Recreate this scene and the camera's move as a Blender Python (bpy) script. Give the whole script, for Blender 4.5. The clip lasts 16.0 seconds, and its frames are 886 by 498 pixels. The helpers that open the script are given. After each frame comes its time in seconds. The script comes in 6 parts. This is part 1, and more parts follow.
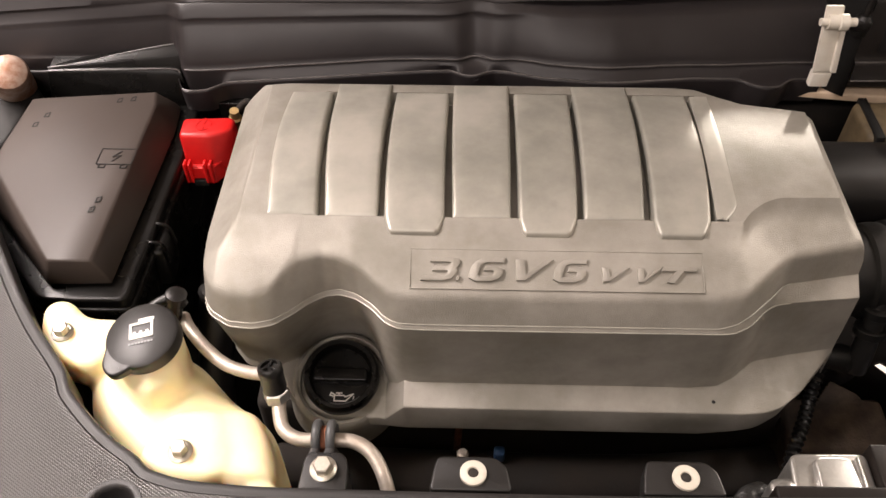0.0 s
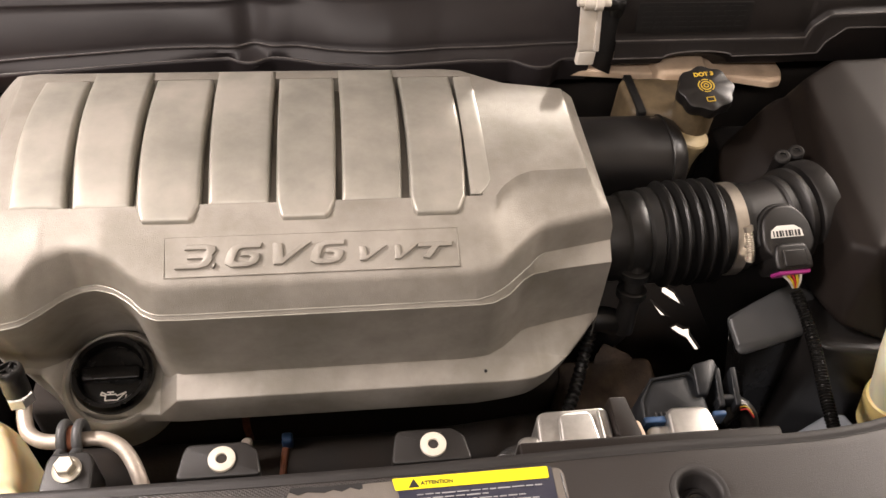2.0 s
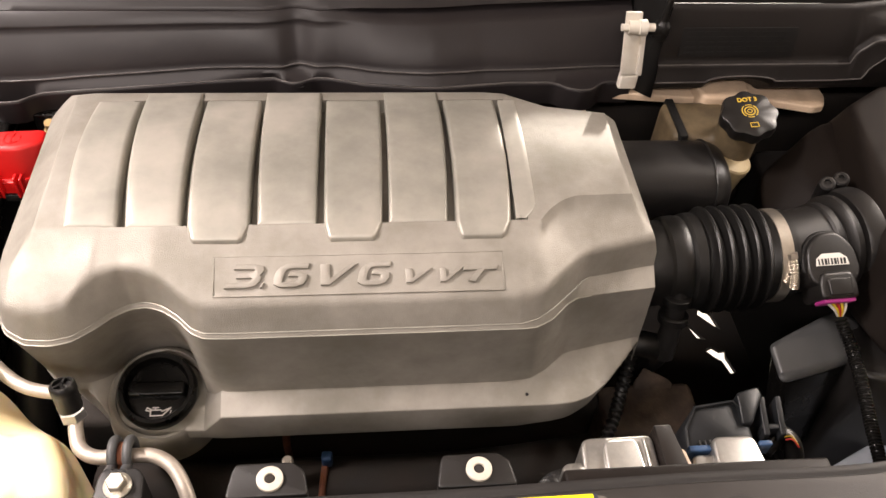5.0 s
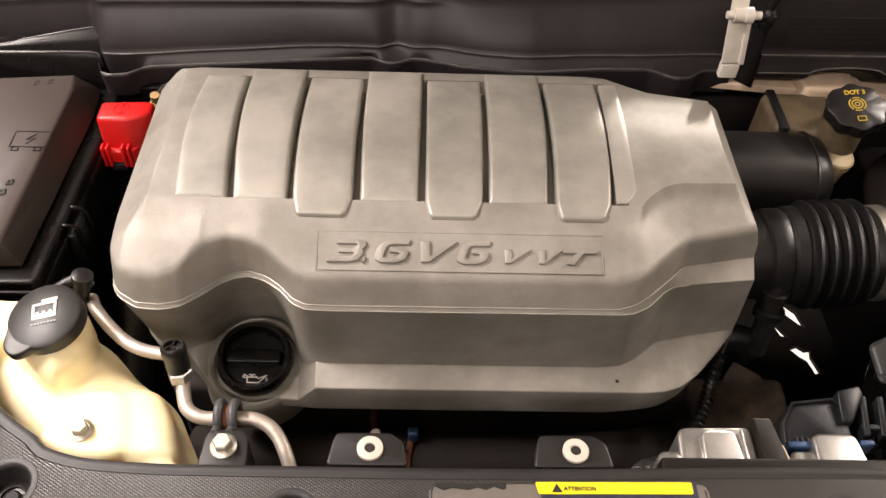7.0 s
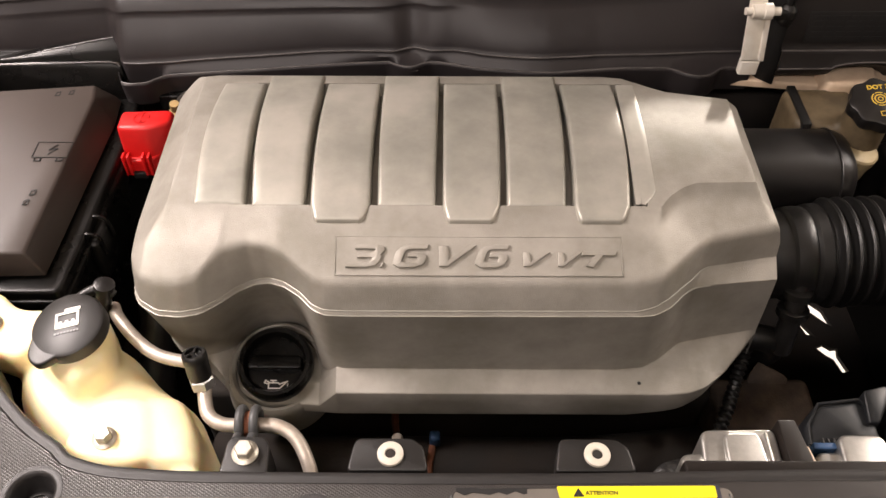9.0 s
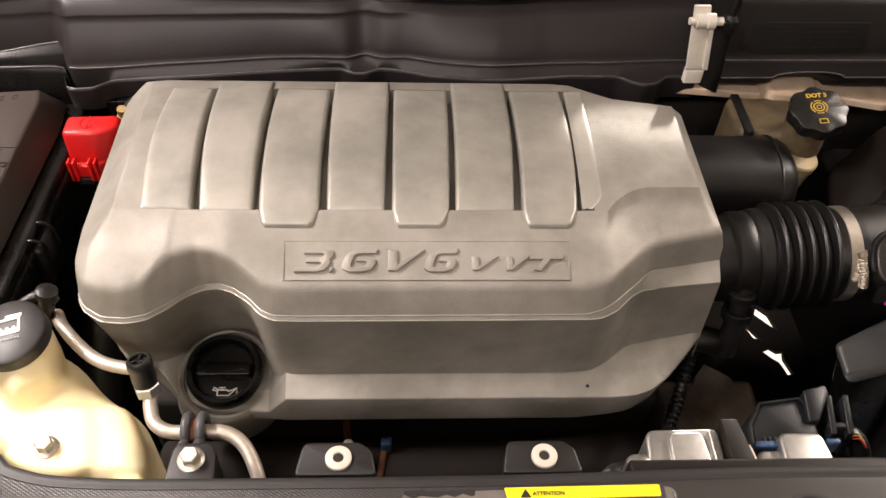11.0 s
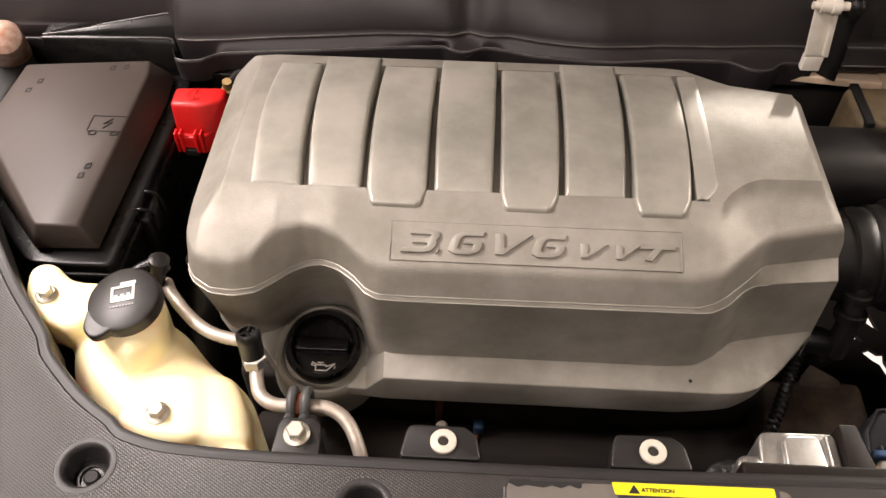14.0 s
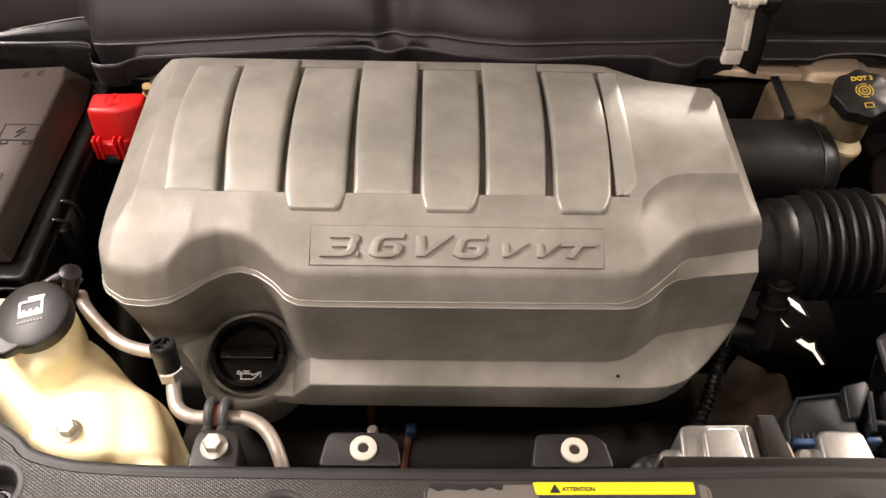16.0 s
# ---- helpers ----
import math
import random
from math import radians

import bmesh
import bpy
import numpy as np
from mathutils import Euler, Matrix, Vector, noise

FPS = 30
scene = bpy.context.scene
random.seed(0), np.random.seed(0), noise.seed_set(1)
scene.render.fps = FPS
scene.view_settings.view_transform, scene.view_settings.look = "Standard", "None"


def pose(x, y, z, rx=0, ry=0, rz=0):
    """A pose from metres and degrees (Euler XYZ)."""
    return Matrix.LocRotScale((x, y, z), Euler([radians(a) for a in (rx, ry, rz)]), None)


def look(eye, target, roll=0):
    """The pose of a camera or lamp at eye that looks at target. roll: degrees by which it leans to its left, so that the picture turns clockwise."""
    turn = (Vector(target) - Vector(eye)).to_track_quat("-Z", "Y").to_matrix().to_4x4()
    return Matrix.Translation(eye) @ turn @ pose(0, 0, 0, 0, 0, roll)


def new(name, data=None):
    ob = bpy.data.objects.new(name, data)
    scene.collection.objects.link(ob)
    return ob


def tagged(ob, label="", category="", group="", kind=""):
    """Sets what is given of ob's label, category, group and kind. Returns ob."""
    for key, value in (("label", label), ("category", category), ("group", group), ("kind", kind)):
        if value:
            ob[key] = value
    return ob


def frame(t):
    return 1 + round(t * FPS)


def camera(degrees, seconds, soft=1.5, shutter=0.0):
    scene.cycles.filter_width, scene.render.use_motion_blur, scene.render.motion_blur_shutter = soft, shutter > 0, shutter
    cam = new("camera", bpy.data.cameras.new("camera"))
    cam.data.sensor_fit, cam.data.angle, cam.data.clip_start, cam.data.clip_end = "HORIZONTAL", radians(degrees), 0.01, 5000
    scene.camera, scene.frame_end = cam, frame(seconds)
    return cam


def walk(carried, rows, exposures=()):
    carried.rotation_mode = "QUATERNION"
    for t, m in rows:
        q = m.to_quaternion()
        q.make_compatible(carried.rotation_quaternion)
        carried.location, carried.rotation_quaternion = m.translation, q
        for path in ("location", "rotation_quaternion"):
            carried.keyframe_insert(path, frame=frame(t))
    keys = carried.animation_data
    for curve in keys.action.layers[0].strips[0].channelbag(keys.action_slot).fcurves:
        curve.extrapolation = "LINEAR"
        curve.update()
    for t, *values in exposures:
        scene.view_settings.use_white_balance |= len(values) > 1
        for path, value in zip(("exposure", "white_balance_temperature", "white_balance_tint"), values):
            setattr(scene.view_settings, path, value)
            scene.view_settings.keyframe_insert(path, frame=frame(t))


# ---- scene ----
cam = camera(56.0, 16.0)
PATH = [
    (0, (0.006, -0.006, 1.575), (-0.04, 1.331, 0.088), -0.5),
    (0.5, (0.031, -0.014, 1.572), (0.018, 1.294, 0.06), 0.4),
    (1, (0.056, -0.022, 1.567), (0.108, 1.267, 0.039), 1.9),
    (1.5, (0.076, -0.028, 1.57), (0.21, 1.264, 0.049), 3.6),
    (2, (0.112, -0.022, 1.574), (0.363, 1.291, 0.086), 5.8),
    (2.5, (0.145, -0.02, 1.584), (0.52, 1.31, 0.138), 8.2),
    (3, (0.171, -0.019, 1.592), (0.648, 1.309, 0.174), 10.3),
    (3.5, (0.163, -0.02, 1.588), (0.69, 1.305, 0.186), 12.0),
    (4, (0.136, -0.02, 1.581), (0.588, 1.309, 0.157), 11.1),
    (4.5, (0.11, -0.019, 1.58), (0.412, 1.315, 0.121), 7.3),
    (4.7, (0.102, -0.016, 1.582), (0.355, 1.323, 0.118), 6.1),
    (7, (0.055, -0.023, 1.579), (0.107, 1.304, 0.084), 2.8),
    (7.5, (0.053, -0.024, 1.585), (0.063, 1.311, 0.096), 1.2),
    (8, (0.05, -0.025, 1.585), (0.034, 1.313, 0.099), 0.3),
    (8.5, (0.052, -0.024, 1.582), (0.03, 1.313, 0.095), -0.2),
    (9, (0.059, -0.02, 1.58), (0.057, 1.309, 0.085), 0.2),
    (9.5, (0.065, -0.021, 1.58), (0.101, 1.312, 0.089), 1.2),
    (10, (0.07, -0.021, 1.579), (0.144, 1.316, 0.093), 2.3),
    (10.2, (0.069, -0.023, 1.579), (0.164, 1.321, 0.101), 2.9),
    (12.3, (0.067, -0.029, 1.58), (0.155, 1.318, 0.104), 3.7),
    (12.5, (0.061, -0.031, 1.583), (0.149, 1.318, 0.109), 4.0),
    (13, (0.05, -0.033, 1.579), (0.087, 1.309, 0.096), 3.3),
    (13.5, (0.039, -0.027, 1.573), (0.018, 1.292, 0.07), 1.9),
    (14, (0.031, -0.016, 1.573), (-0.031, 1.29, 0.059), 0.4),
    (14.5, (0.037, -0.007, 1.576), (-0.031, 1.301, 0.065), -0.3),
    (15, (0.046, -0.007, 1.571), (0.004, 1.304, 0.061), 0.1),
    (15.5, (0.058, -0.005, 1.568), (0.057, 1.302, 0.054), 1.1),
    (16, (0.064, -0.007, 1.569), (0.104, 1.299, 0.054), 2.1),
]
walk(cam, [(t, look(eye, target, roll)) for t, eye, target, roll in PATH],
     exposures=[(0, 0.04), (1.5, 0.03), (2.0, 0.28), (2.5, 0.47), (3.5, 0.56), (4.0, 0.46), (4.6, 0.42), (6.0, 0.21), (7.0, 0.10), (12.5, 0.10), (14.0, 0.05), (16.0, 0.02)])

# ---- light: a closed garage with ceiling tubes ----
world = bpy.data.worlds.new("world")
scene.world = world
world.use_nodes = True
world.node_tree.nodes["Background"].inputs[0].default_value = (1.0, 0.95, 0.88, 1)
world.node_tree.nodes["Background"].inputs[1].default_value = 0.05

WARM = (1.0, 0.875, 0.83)
CEILING = 3.1


def tube_light(x, y, sx, sy, watts, colour=WARM):
    lamp = bpy.data.lights.new("ceiling_tube", "AREA")
    lamp.shape, lamp.size, lamp.size_y, lamp.energy, lamp.color = "RECTANGLE", sx, sy, watts, colour
    ob = new("ceiling_tube", lamp)
    ob.matrix_world = pose(x, y, CEILING - 0.12)
    return ob


tube_light(-1.7, 0.9, 0.25, 1.6, 190)
tube_light(-1.9, 3.0, 0.25, 1.6, 130)
tube_light(2.85, 1.35, 0.25, 0.9, 55, (1.0, 0.90, 0.84))
tube_light(3.5, 2.45, 0.25, 0.8, 230, (1.0, 0.86, 0.76))
# Unseen fill, added in front to lift the cowl and front faces.
tube_light(-0.7, -1.5, 1.6, 0.2, 46, (1.0, 0.88, 0.83))
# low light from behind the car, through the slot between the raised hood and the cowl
# Unseen spot, added to throw the bright patch on the cover's rear corner.
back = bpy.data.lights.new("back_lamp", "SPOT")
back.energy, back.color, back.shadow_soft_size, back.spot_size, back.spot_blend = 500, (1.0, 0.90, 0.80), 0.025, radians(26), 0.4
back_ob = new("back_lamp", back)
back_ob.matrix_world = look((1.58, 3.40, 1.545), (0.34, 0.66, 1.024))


# ---- materials ----
def material(name, colour, rough=0.5, metal=0.0, colour2=None, scale=8.0, mix=0.5, fine=0.0, fine_scale=900.0,
             bump=0.0, rough2=None, sub=0.0, coat=0.0, spots=None, spot_scale=60.0, spot_size=0.7):
    """A principled surface with stains (on the slats, sheen) at one scale and grain at another, both in metres of the
    place.
    """
    m = bpy.data.materials.new(name)
    m.use_nodes = True
    nt = m.node_tree
    n, l = nt.nodes, nt.links
    b = n["Principled BSDF"]
    b.inputs["Roughness"].default_value = rough
    b.inputs["Metallic"].default_value = metal
    b.inputs["Coat Weight"].default_value = coat
    b.inputs["Coat Roughness"].default_value = 0.15
    if sub:
        b.inputs["Subsurface Weight"].default_value = sub
        b.inputs["Subsurface Radius"].default_value = (0.03, 0.018, 0.008)
        b.inputs["Subsurface Scale"].default_value = 0.6
    geo = n.new("ShaderNodeNewGeometry")
    big = n.new("ShaderNodeTexNoise")
    big.inputs["Scale"].default_value = scale
    big.inputs["Detail"].default_value = 6
    big.inputs["Roughness"].default_value = 0.6
    l.new(geo.outputs["Position"], big.inputs["Vector"])
    ramp = n.new("ShaderNodeMapRange")
    ramp.interpolation_type = "SMOOTHSTEP"
    ramp.inputs["From Min"].default_value, ramp.inputs["From Max"].default_value = 0.24, 0.74
    l.new(big.outputs["Fac"], ramp.inputs["Value"])
    c2 = colour2 or tuple(v * (1 - 0.35 * mix) for v in colour)
    col = n.new("ShaderNodeMix")
    col.data_type = "RGBA"
    col.inputs["A"].default_value = (*colour, 1)
    col.inputs["B"].default_value = (*c2, 1)
    l.new(ramp.outputs["Result"], col.inputs["Factor"])
    out = col.outputs["Result"]
    grain = n.new("ShaderNodeTexNoise")
    grain.inputs["Scale"].default_value = fine_scale
    grain.inputs["Detail"].default_value = 2
    l.new(geo.outputs["Position"], grain.inputs["Vector"])
    if spots:
        s = n.new("ShaderNodeTexNoise")
        s.inputs["Scale"].default_value = spot_scale
        s.inputs["Detail"].default_value = 5
        l.new(geo.outputs["Position"], s.inputs["Vector"])
        r = n.new("ShaderNodeMapRange")
        r.inputs["From Min"].default_value, r.inputs["From Max"].default_value = spot_size, spot_size + 0.06
        l.new(s.outputs["Fac"], r.inputs["Value"])
        c3 = n.new("ShaderNodeMix")
        c3.data_type = "RGBA"
        c3.inputs["B"].default_value = (*spots, 1)
        l.new(out, c3.inputs["A"])
        l.new(r.outputs["Result"], c3.inputs["Factor"])
        out = c3.outputs["Result"]
    l.new(out, b.inputs["Base Color"])
    rr = n.new("ShaderNodeMapRange")
    rr.inputs["To Min"].default_value = rough
    rr.inputs["To Max"].default_value = rough2 if rough2 is not None else min(1.0, rough + 0.12)
    l.new(ramp.outputs["Result"], rr.inputs["Value"])
    l.new(rr.outputs["Result"], b.inputs["Roughness"])
    if bump:
        bp = n.new("ShaderNodeBump")
        bp.inputs["Strength"].default_value = bump
        bp.inputs["Distance"].default_value = 0.0006
        l.new(grain.outputs["Fac"], bp.inputs["Height"])
        l.new(bp.outputs["Normal"], b.inputs["Normal"])
    return m


def weave(name, colour, colour2, rough, size, depth):
    """Moulded plastic with a fine regular woven grain."""
    m = material(name, colour, rough, colour2=colour2, scale=14, bump=0.0, rough2=rough + 0.05)
    nt = m.node_tree
    n, l = nt.nodes, nt.links
    geo = n.new("ShaderNodeNewGeometry")
    rot = n.new("ShaderNodeVectorRotate")
    rot.inputs["Angle"].default_value = radians(32)
    l.new(geo.outputs["Position"], rot.inputs["Vector"])
    ck = n.new("ShaderNodeTexVoronoi")
    ck.voronoi_dimensions, ck.feature, ck.distance = "2D", "F1", "CHEBYCHEV"
    ck.inputs["Scale"].default_value = 1 / size
    ck.inputs["Randomness"].default_value = 0.12
    l.new(rot.outputs["Vector"], ck.inputs["Vector"])
    bp = n.new("ShaderNodeBump")
    bp.inputs["Strength"].default_value = depth
    bp.inputs["Distance"].default_value = 0.0006
    l.new(ck.outputs["Distance"], bp.inputs["Height"])
    l.new(bp.outputs["Normal"], n["Principled BSDF"].inputs["Normal"])
    return m


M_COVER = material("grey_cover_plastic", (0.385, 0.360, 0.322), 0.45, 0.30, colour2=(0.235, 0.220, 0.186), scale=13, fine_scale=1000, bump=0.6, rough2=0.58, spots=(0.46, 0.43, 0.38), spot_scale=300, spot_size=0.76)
# Cloudy sheen on the slats is mixed into this colour as pale mottling.
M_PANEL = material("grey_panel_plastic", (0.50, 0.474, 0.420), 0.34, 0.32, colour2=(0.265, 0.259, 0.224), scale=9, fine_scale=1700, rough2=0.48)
M_BLACK = material("black_plastic", (0.0088, 0.0078, 0.0074), 0.32, colour2=(0.012, 0.011, 0.0105), scale=11, fine_scale=1300, bump=0.25, rough2=0.45)
M_COWL = material("black_cowl_plastic", (0.0185, 0.0156, 0.0162), 0.34, colour2=(0.0245, 0.0208, 0.0213), scale=7, rough2=0.47)
M_COWL.node_tree.nodes["Principled BSDF"].inputs["Specular IOR Level"].default_value = 0.38
M_COWLMATT = material("matt_cowl_plastic", (0.0135, 0.0112, 0.0106), 0.50, colour2=(0.0185, 0.0155, 0.0146), scale=7, fine_scale=1500, bump=0.3, rough2=0.62)
M_COWLMATT.node_tree.nodes["Principled BSDF"].inputs["Specular IOR Level"].default_value = 0.32
# Pale grey that paints highlights along the black cowl's edges.
M_EDGE = material("edge_highlight_grey", (0.13, 0.12, 0.115), 0.30, colour2=(0.05, 0.045, 0.043), scale=30, rough2=0.42)
M_GLOSSBLK = material("glossy_black_plastic", (0.004, 0.0038, 0.0036), 0.20, colour2=(0.007, 0.0065, 0.006), scale=14, rough2=0.34)
M_GLOSSBLK.node_tree.nodes["Principled BSDF"].inputs["Specular IOR Level"].default_value = 0.20
M_DULL = material("dull_black_plastic", (0.009, 0.0085, 0.008), 0.5, scale=20, fine_scale=800, bump=0.4)
M_DULL.node_tree.nodes["Principled BSDF"].inputs["Specular IOR Level"].default_value = 0.3
M_RELAY = material("grey_black_plastic", (0.048, 0.049, 0.050), 0.36, colour2=(0.064, 0.065, 0.066), scale=15, fine_scale=1300, bump=0.2)
M_RUBBER = material("black_rubber", (0.0062, 0.0058, 0.0055), 0.32, scale=20, fine_scale=1500, bump=0.3)
M_DEEP = material("grimy_dark_metal", (0.013, 0.011, 0.0095), 0.85, colour2=(0.024, 0.018, 0.014), scale=16, bump=0.5, fine_scale=300)
M_LID = material("satin_black_lid_plastic", (0.0096, 0.0072, 0.0060), 0.42, colour2=(0.0132, 0.0102, 0.0087), scale=9, fine_scale=1500, bump=0.25, rough2=0.50)
M_LID.node_tree.nodes["Principled BSDF"].inputs["Specular IOR Level"].default_value = 0.16
M_BOX = material("satin_grey_black_plastic", (0.042, 0.0330, 0.0282), 0.42, colour2=(0.056, 0.0435, 0.0375), scale=5)
M_BOX.node_tree.nodes["Principled BSDF"].inputs["Specular IOR Level"].default_value = 0.28
M_NUT = material("rust_stained_steel", (0.46, 0.36, 0.30), 0.45, 0.6, colour2=(0.26, 0.13, 0.08), scale=70, fine_scale=500, bump=0.4)
M_SHROUD = weave("woven_grain_plastic", (0.021, 0.0185, 0.0175), (0.028, 0.0245, 0.023), 0.34, 0.0021, 1.0)
M_SHROUD.node_tree.nodes["Principled BSDF"].inputs["Specular IOR Level"].default_value = 0.55
M_INSET = weave("fine_woven_plastic", (0.0172, 0.0144, 0.0132), (0.0225, 0.0192, 0.0178), 0.40, 0.0019, 0.42)
M_INSET.node_tree.nodes["Principled BSDF"].inputs["Specular IOR Level"].default_value = 0.6
M_LEATHER = material("leather_grain_plastic", (0.0138, 0.0112, 0.0102), 0.37, colour2=(0.0180, 0.0150, 0.0138), scale=12, fine_scale=1000, bump=0.26, rough2=0.46)
M_LEATHER.node_tree.nodes["Principled BSDF"].inputs["Specular IOR Level"].default_value = 0.62
M_LIP = material("smooth_trim_edge_plastic", (0.009, 0.008, 0.0078), 0.44, colour2=(0.013, 0.0115, 0.011), scale=16, fine_scale=1300, bump=0.3)
M_TANK = material("cream_translucent_plastic", (0.94, 0.84, 0.54), 0.38, colour2=(0.89, 0.74, 0.42), scale=6, sub=0.35, fine_scale=600, bump=0.08)
M_NECK = material("pale_translucent_plastic", (0.95, 0.92, 0.74), 0.4, colour2=(0.92, 0.85, 0.58), scale=10, sub=0.35, fine_scale=600, bump=0.08)
# Reservoir cream is darkened for the shade around it; the collar's stays pale.
M_RES = material("dark_cream_plastic", (0.150, 0.110, 0.060), 0.5, colour2=(0.062, 0.046, 0.026), scale=24, fine_scale=600, bump=0.1)
M_BOTTLECREAM = material("pale_cream_plastic", (0.42, 0.34, 0.20), 0.45, colour2=(0.30, 0.23, 0.12), scale=30, fine_scale=600, bump=0.1)
M_RED = material("red_plastic", (0.62, 0.010, 0.010), 0.35, colour2=(0.50, 0.007, 0.007), scale=30, fine_scale=1000, bump=0.1)
M_ALU = material("cast_aluminium", (0.62, 0.61, 0.59), 0.30, 0.9, colour2=(0.40, 0.39, 0.37), scale=55, fine_scale=900, bump=0.12)
M_TUBE = material("dull_aluminium_tube", (0.58, 0.53, 0.47), 0.46, 0.75, colour2=(0.40, 0.34, 0.28), scale=60, fine_scale=700, bump=0.2)
M_STEEL = material("zinc_steel", (0.66, 0.63, 0.57), 0.33, 0.9, colour2=(0.50, 0.46, 0.38), scale=90, fine_scale=700, bump=0.2)
# The bracket's cream paint, whitened for the strong light on it.
M_STRAP = material("whitened_cream_steel", (0.84, 0.80, 0.72), 0.4, colour2=(0.74, 0.68, 0.58), scale=50, fine_scale=500, bump=0.2)
M_AMBER = material("amber_stained_plastic", (0.74, 0.60, 0.26), 0.4, colour2=(0.66, 0.50, 0.18), scale=20, sub=0.3)
M_WASHER = material("white_nylon_washer", (0.56, 0.53, 0.46), 0.5, colour2=(0.5, 0.45, 0.37), scale=70, fine_scale=700, bump=0.2)
M_RUST = material("rusty_steel", (0.22, 0.075, 0.03), 0.75, colour2=(0.1, 0.035, 0.02), scale=90, fine_scale=500, bump=0.6)
M_BODY = material("beige_body_paint", (0.62, 0.52, 0.42), 0.35, colour2=(0.5, 0.41, 0.33), scale=12, coat=0.3, fine_scale=300, bump=0.05)
M_BRACKET = material("cream_painted_steel", (0.78, 0.61, 0.45), 0.42, colour2=(0.62, 0.47, 0.33), scale=40, fine_scale=500, bump=0.2)
M_HOOD = material("cream_hood_paint", (0.78, 0.70, 0.60), 0.4, colour2=(0.66, 0.58, 0.49), scale=5, coat=0.2)
M_FENDER = material("grey_brown_body_paint", (0.10, 0.085, 0.075), 0.3, colour2=(0.12, 0.10, 0.088), scale=3, coat=0.6)
M_YELLOW = material("yellow_print", (0.78, 0.66, 0.01), 0.4, scale=40, mix=0.2)
M_NAVY = material("navy_label", (0.016, 0.018, 0.035), 0.35, colour2=(0.03, 0.03, 0.045), scale=50, spots=(0.3, 0.3, 0.32), spot_scale=160, spot_size=0.72)
M_BLUE = material("blue_print", (0.035, 0.07, 0.32), 0.4, scale=40, mix=0.3)
M_WHITE = material("white_print", (0.75, 0.73, 0.68), 0.5, scale=90, mix=0.25)
M_GREYPRINT = material("grey_print", (0.30, 0.30, 0.31), 0.5, scale=150, mix=0.5)
M_GOLD = material("gold_print", (0.62, 0.42, 0.04), 0.45, scale=90, mix=0.3)
M_INK = material("black_print", (0.01, 0.01, 0.01), 0.5)
M_PLATE = material("scuffed_grey_sticker", (0.13, 0.115, 0.098), 0.55, colour2=(0.10, 0.088, 0.076), scale=22, spots=(0.55, 0.5, 0.44), spot_scale=75, spot_size=0.735, fine_scale=900, bump=0.3)
M_BRASS = material("brass", (0.6, 0.42, 0.2), 0.4, 0.8, scale=80)
M_CLAMP = material("stainless_band", (0.72, 0.67, 0.6), 0.28, 0.95, colour2=(0.55, 0.5, 0.43), scale=60)
M_PURPLE = material("magenta_plastic", (0.35, 0.03, 0.20), 0.4)
M_BLUEPLUG = material("blue_plastic", (0.025, 0.065, 0.15), 0.4)
M_WIRE_Y = material("yellow_wire", (0.7, 0.5, 0.03), 0.4)
M_WIRE_W = material("white_wire", (0.7, 0.65, 0.6), 0.4)
M_WIRE_R = material("red_wire", (0.5, 0.03, 0.03), 0.4)
M_FLOOR = material("pale_garage_floor", (0.78, 0.76, 0.72), 0.5, colour2=(0.68, 0.66, 0.62), scale=1.5)
M_WALL = material("pale_painted_wall", (0.46, 0.43, 0.39), 0.8, scale=2, fine_scale=200, bump=0.3)
M_EMBOSS = material("matt_embossed_plastic", (0.004, 0.0035, 0.0035), 0.6, scale=30, fine_scale=900, bump=0.3)
M_DUSTY = material("dusty_brown_casting", (0.10, 0.070, 0.050), 0.8, colour2=(0.02, 0.015, 0.012), scale=22, fine_scale=400, bump=0.5)
M_BOTTLE = material("cloudy_bottle_plastic", (0.34, 0.36, 0.40), 0.4, colour2=(0.25, 0.27, 0.30), scale=30)
M_GLASSBLK = material("smoked_plastic", (0.007, 0.008, 0.009), 0.36, colour2=(0.015, 0.016, 0.018), scale=40)
M_GLASSBLK.node_tree.nodes["Principled BSDF"].inputs["Specular IOR Level"].default_value = 0.3


# ---- mesh helpers ----
def place_of(ob):
    v = Vector((0, 0, 0))
    while ob:
        v += ob.location
        ob = ob.parent
    return v


def part(name, bm, mat, parent=None, label="", sharp=38):
    """Links a bmesh, built in the place's own metres, as one mesh under its parent."""
    shift = place_of(parent) if parent else Vector((0, 0, 0))
    if shift.length:
        bmesh.ops.translate(bm, vec=-shift, verts=bm.verts)
    bmesh.ops.recalc_face_normals(bm, faces=bm.faces)
    me = bpy.data.meshes.new(name)
    bm.to_mesh(me)
    bm.free()
    me.polygons.foreach_set("use_smooth", [True] * len(me.polygons))
    me.set_sharp_from_angle(angle=radians(sharp))
    me.materials.append(mat)
    ob = new(name, me)
    if parent:
        ob.parent = parent
    if label:
        ob["label"] = label
    return ob


def thing(name, at, label, category, group="", kind=""):
    ob = new(name)
    ob.empty_display_size = 0.02
    ob.location = at
    return tagged(ob, label, category, group, kind)


def join(*bms):
    """Puts several bmeshes into the first."""
    first = bms[0]
    for b in bms[1:]:
        me = bpy.data.meshes.new("tmp")
        b.to_mesh(me)
        first.from_mesh(me)
        b.free()
        bpy.data.meshes.remove(me)
    return first


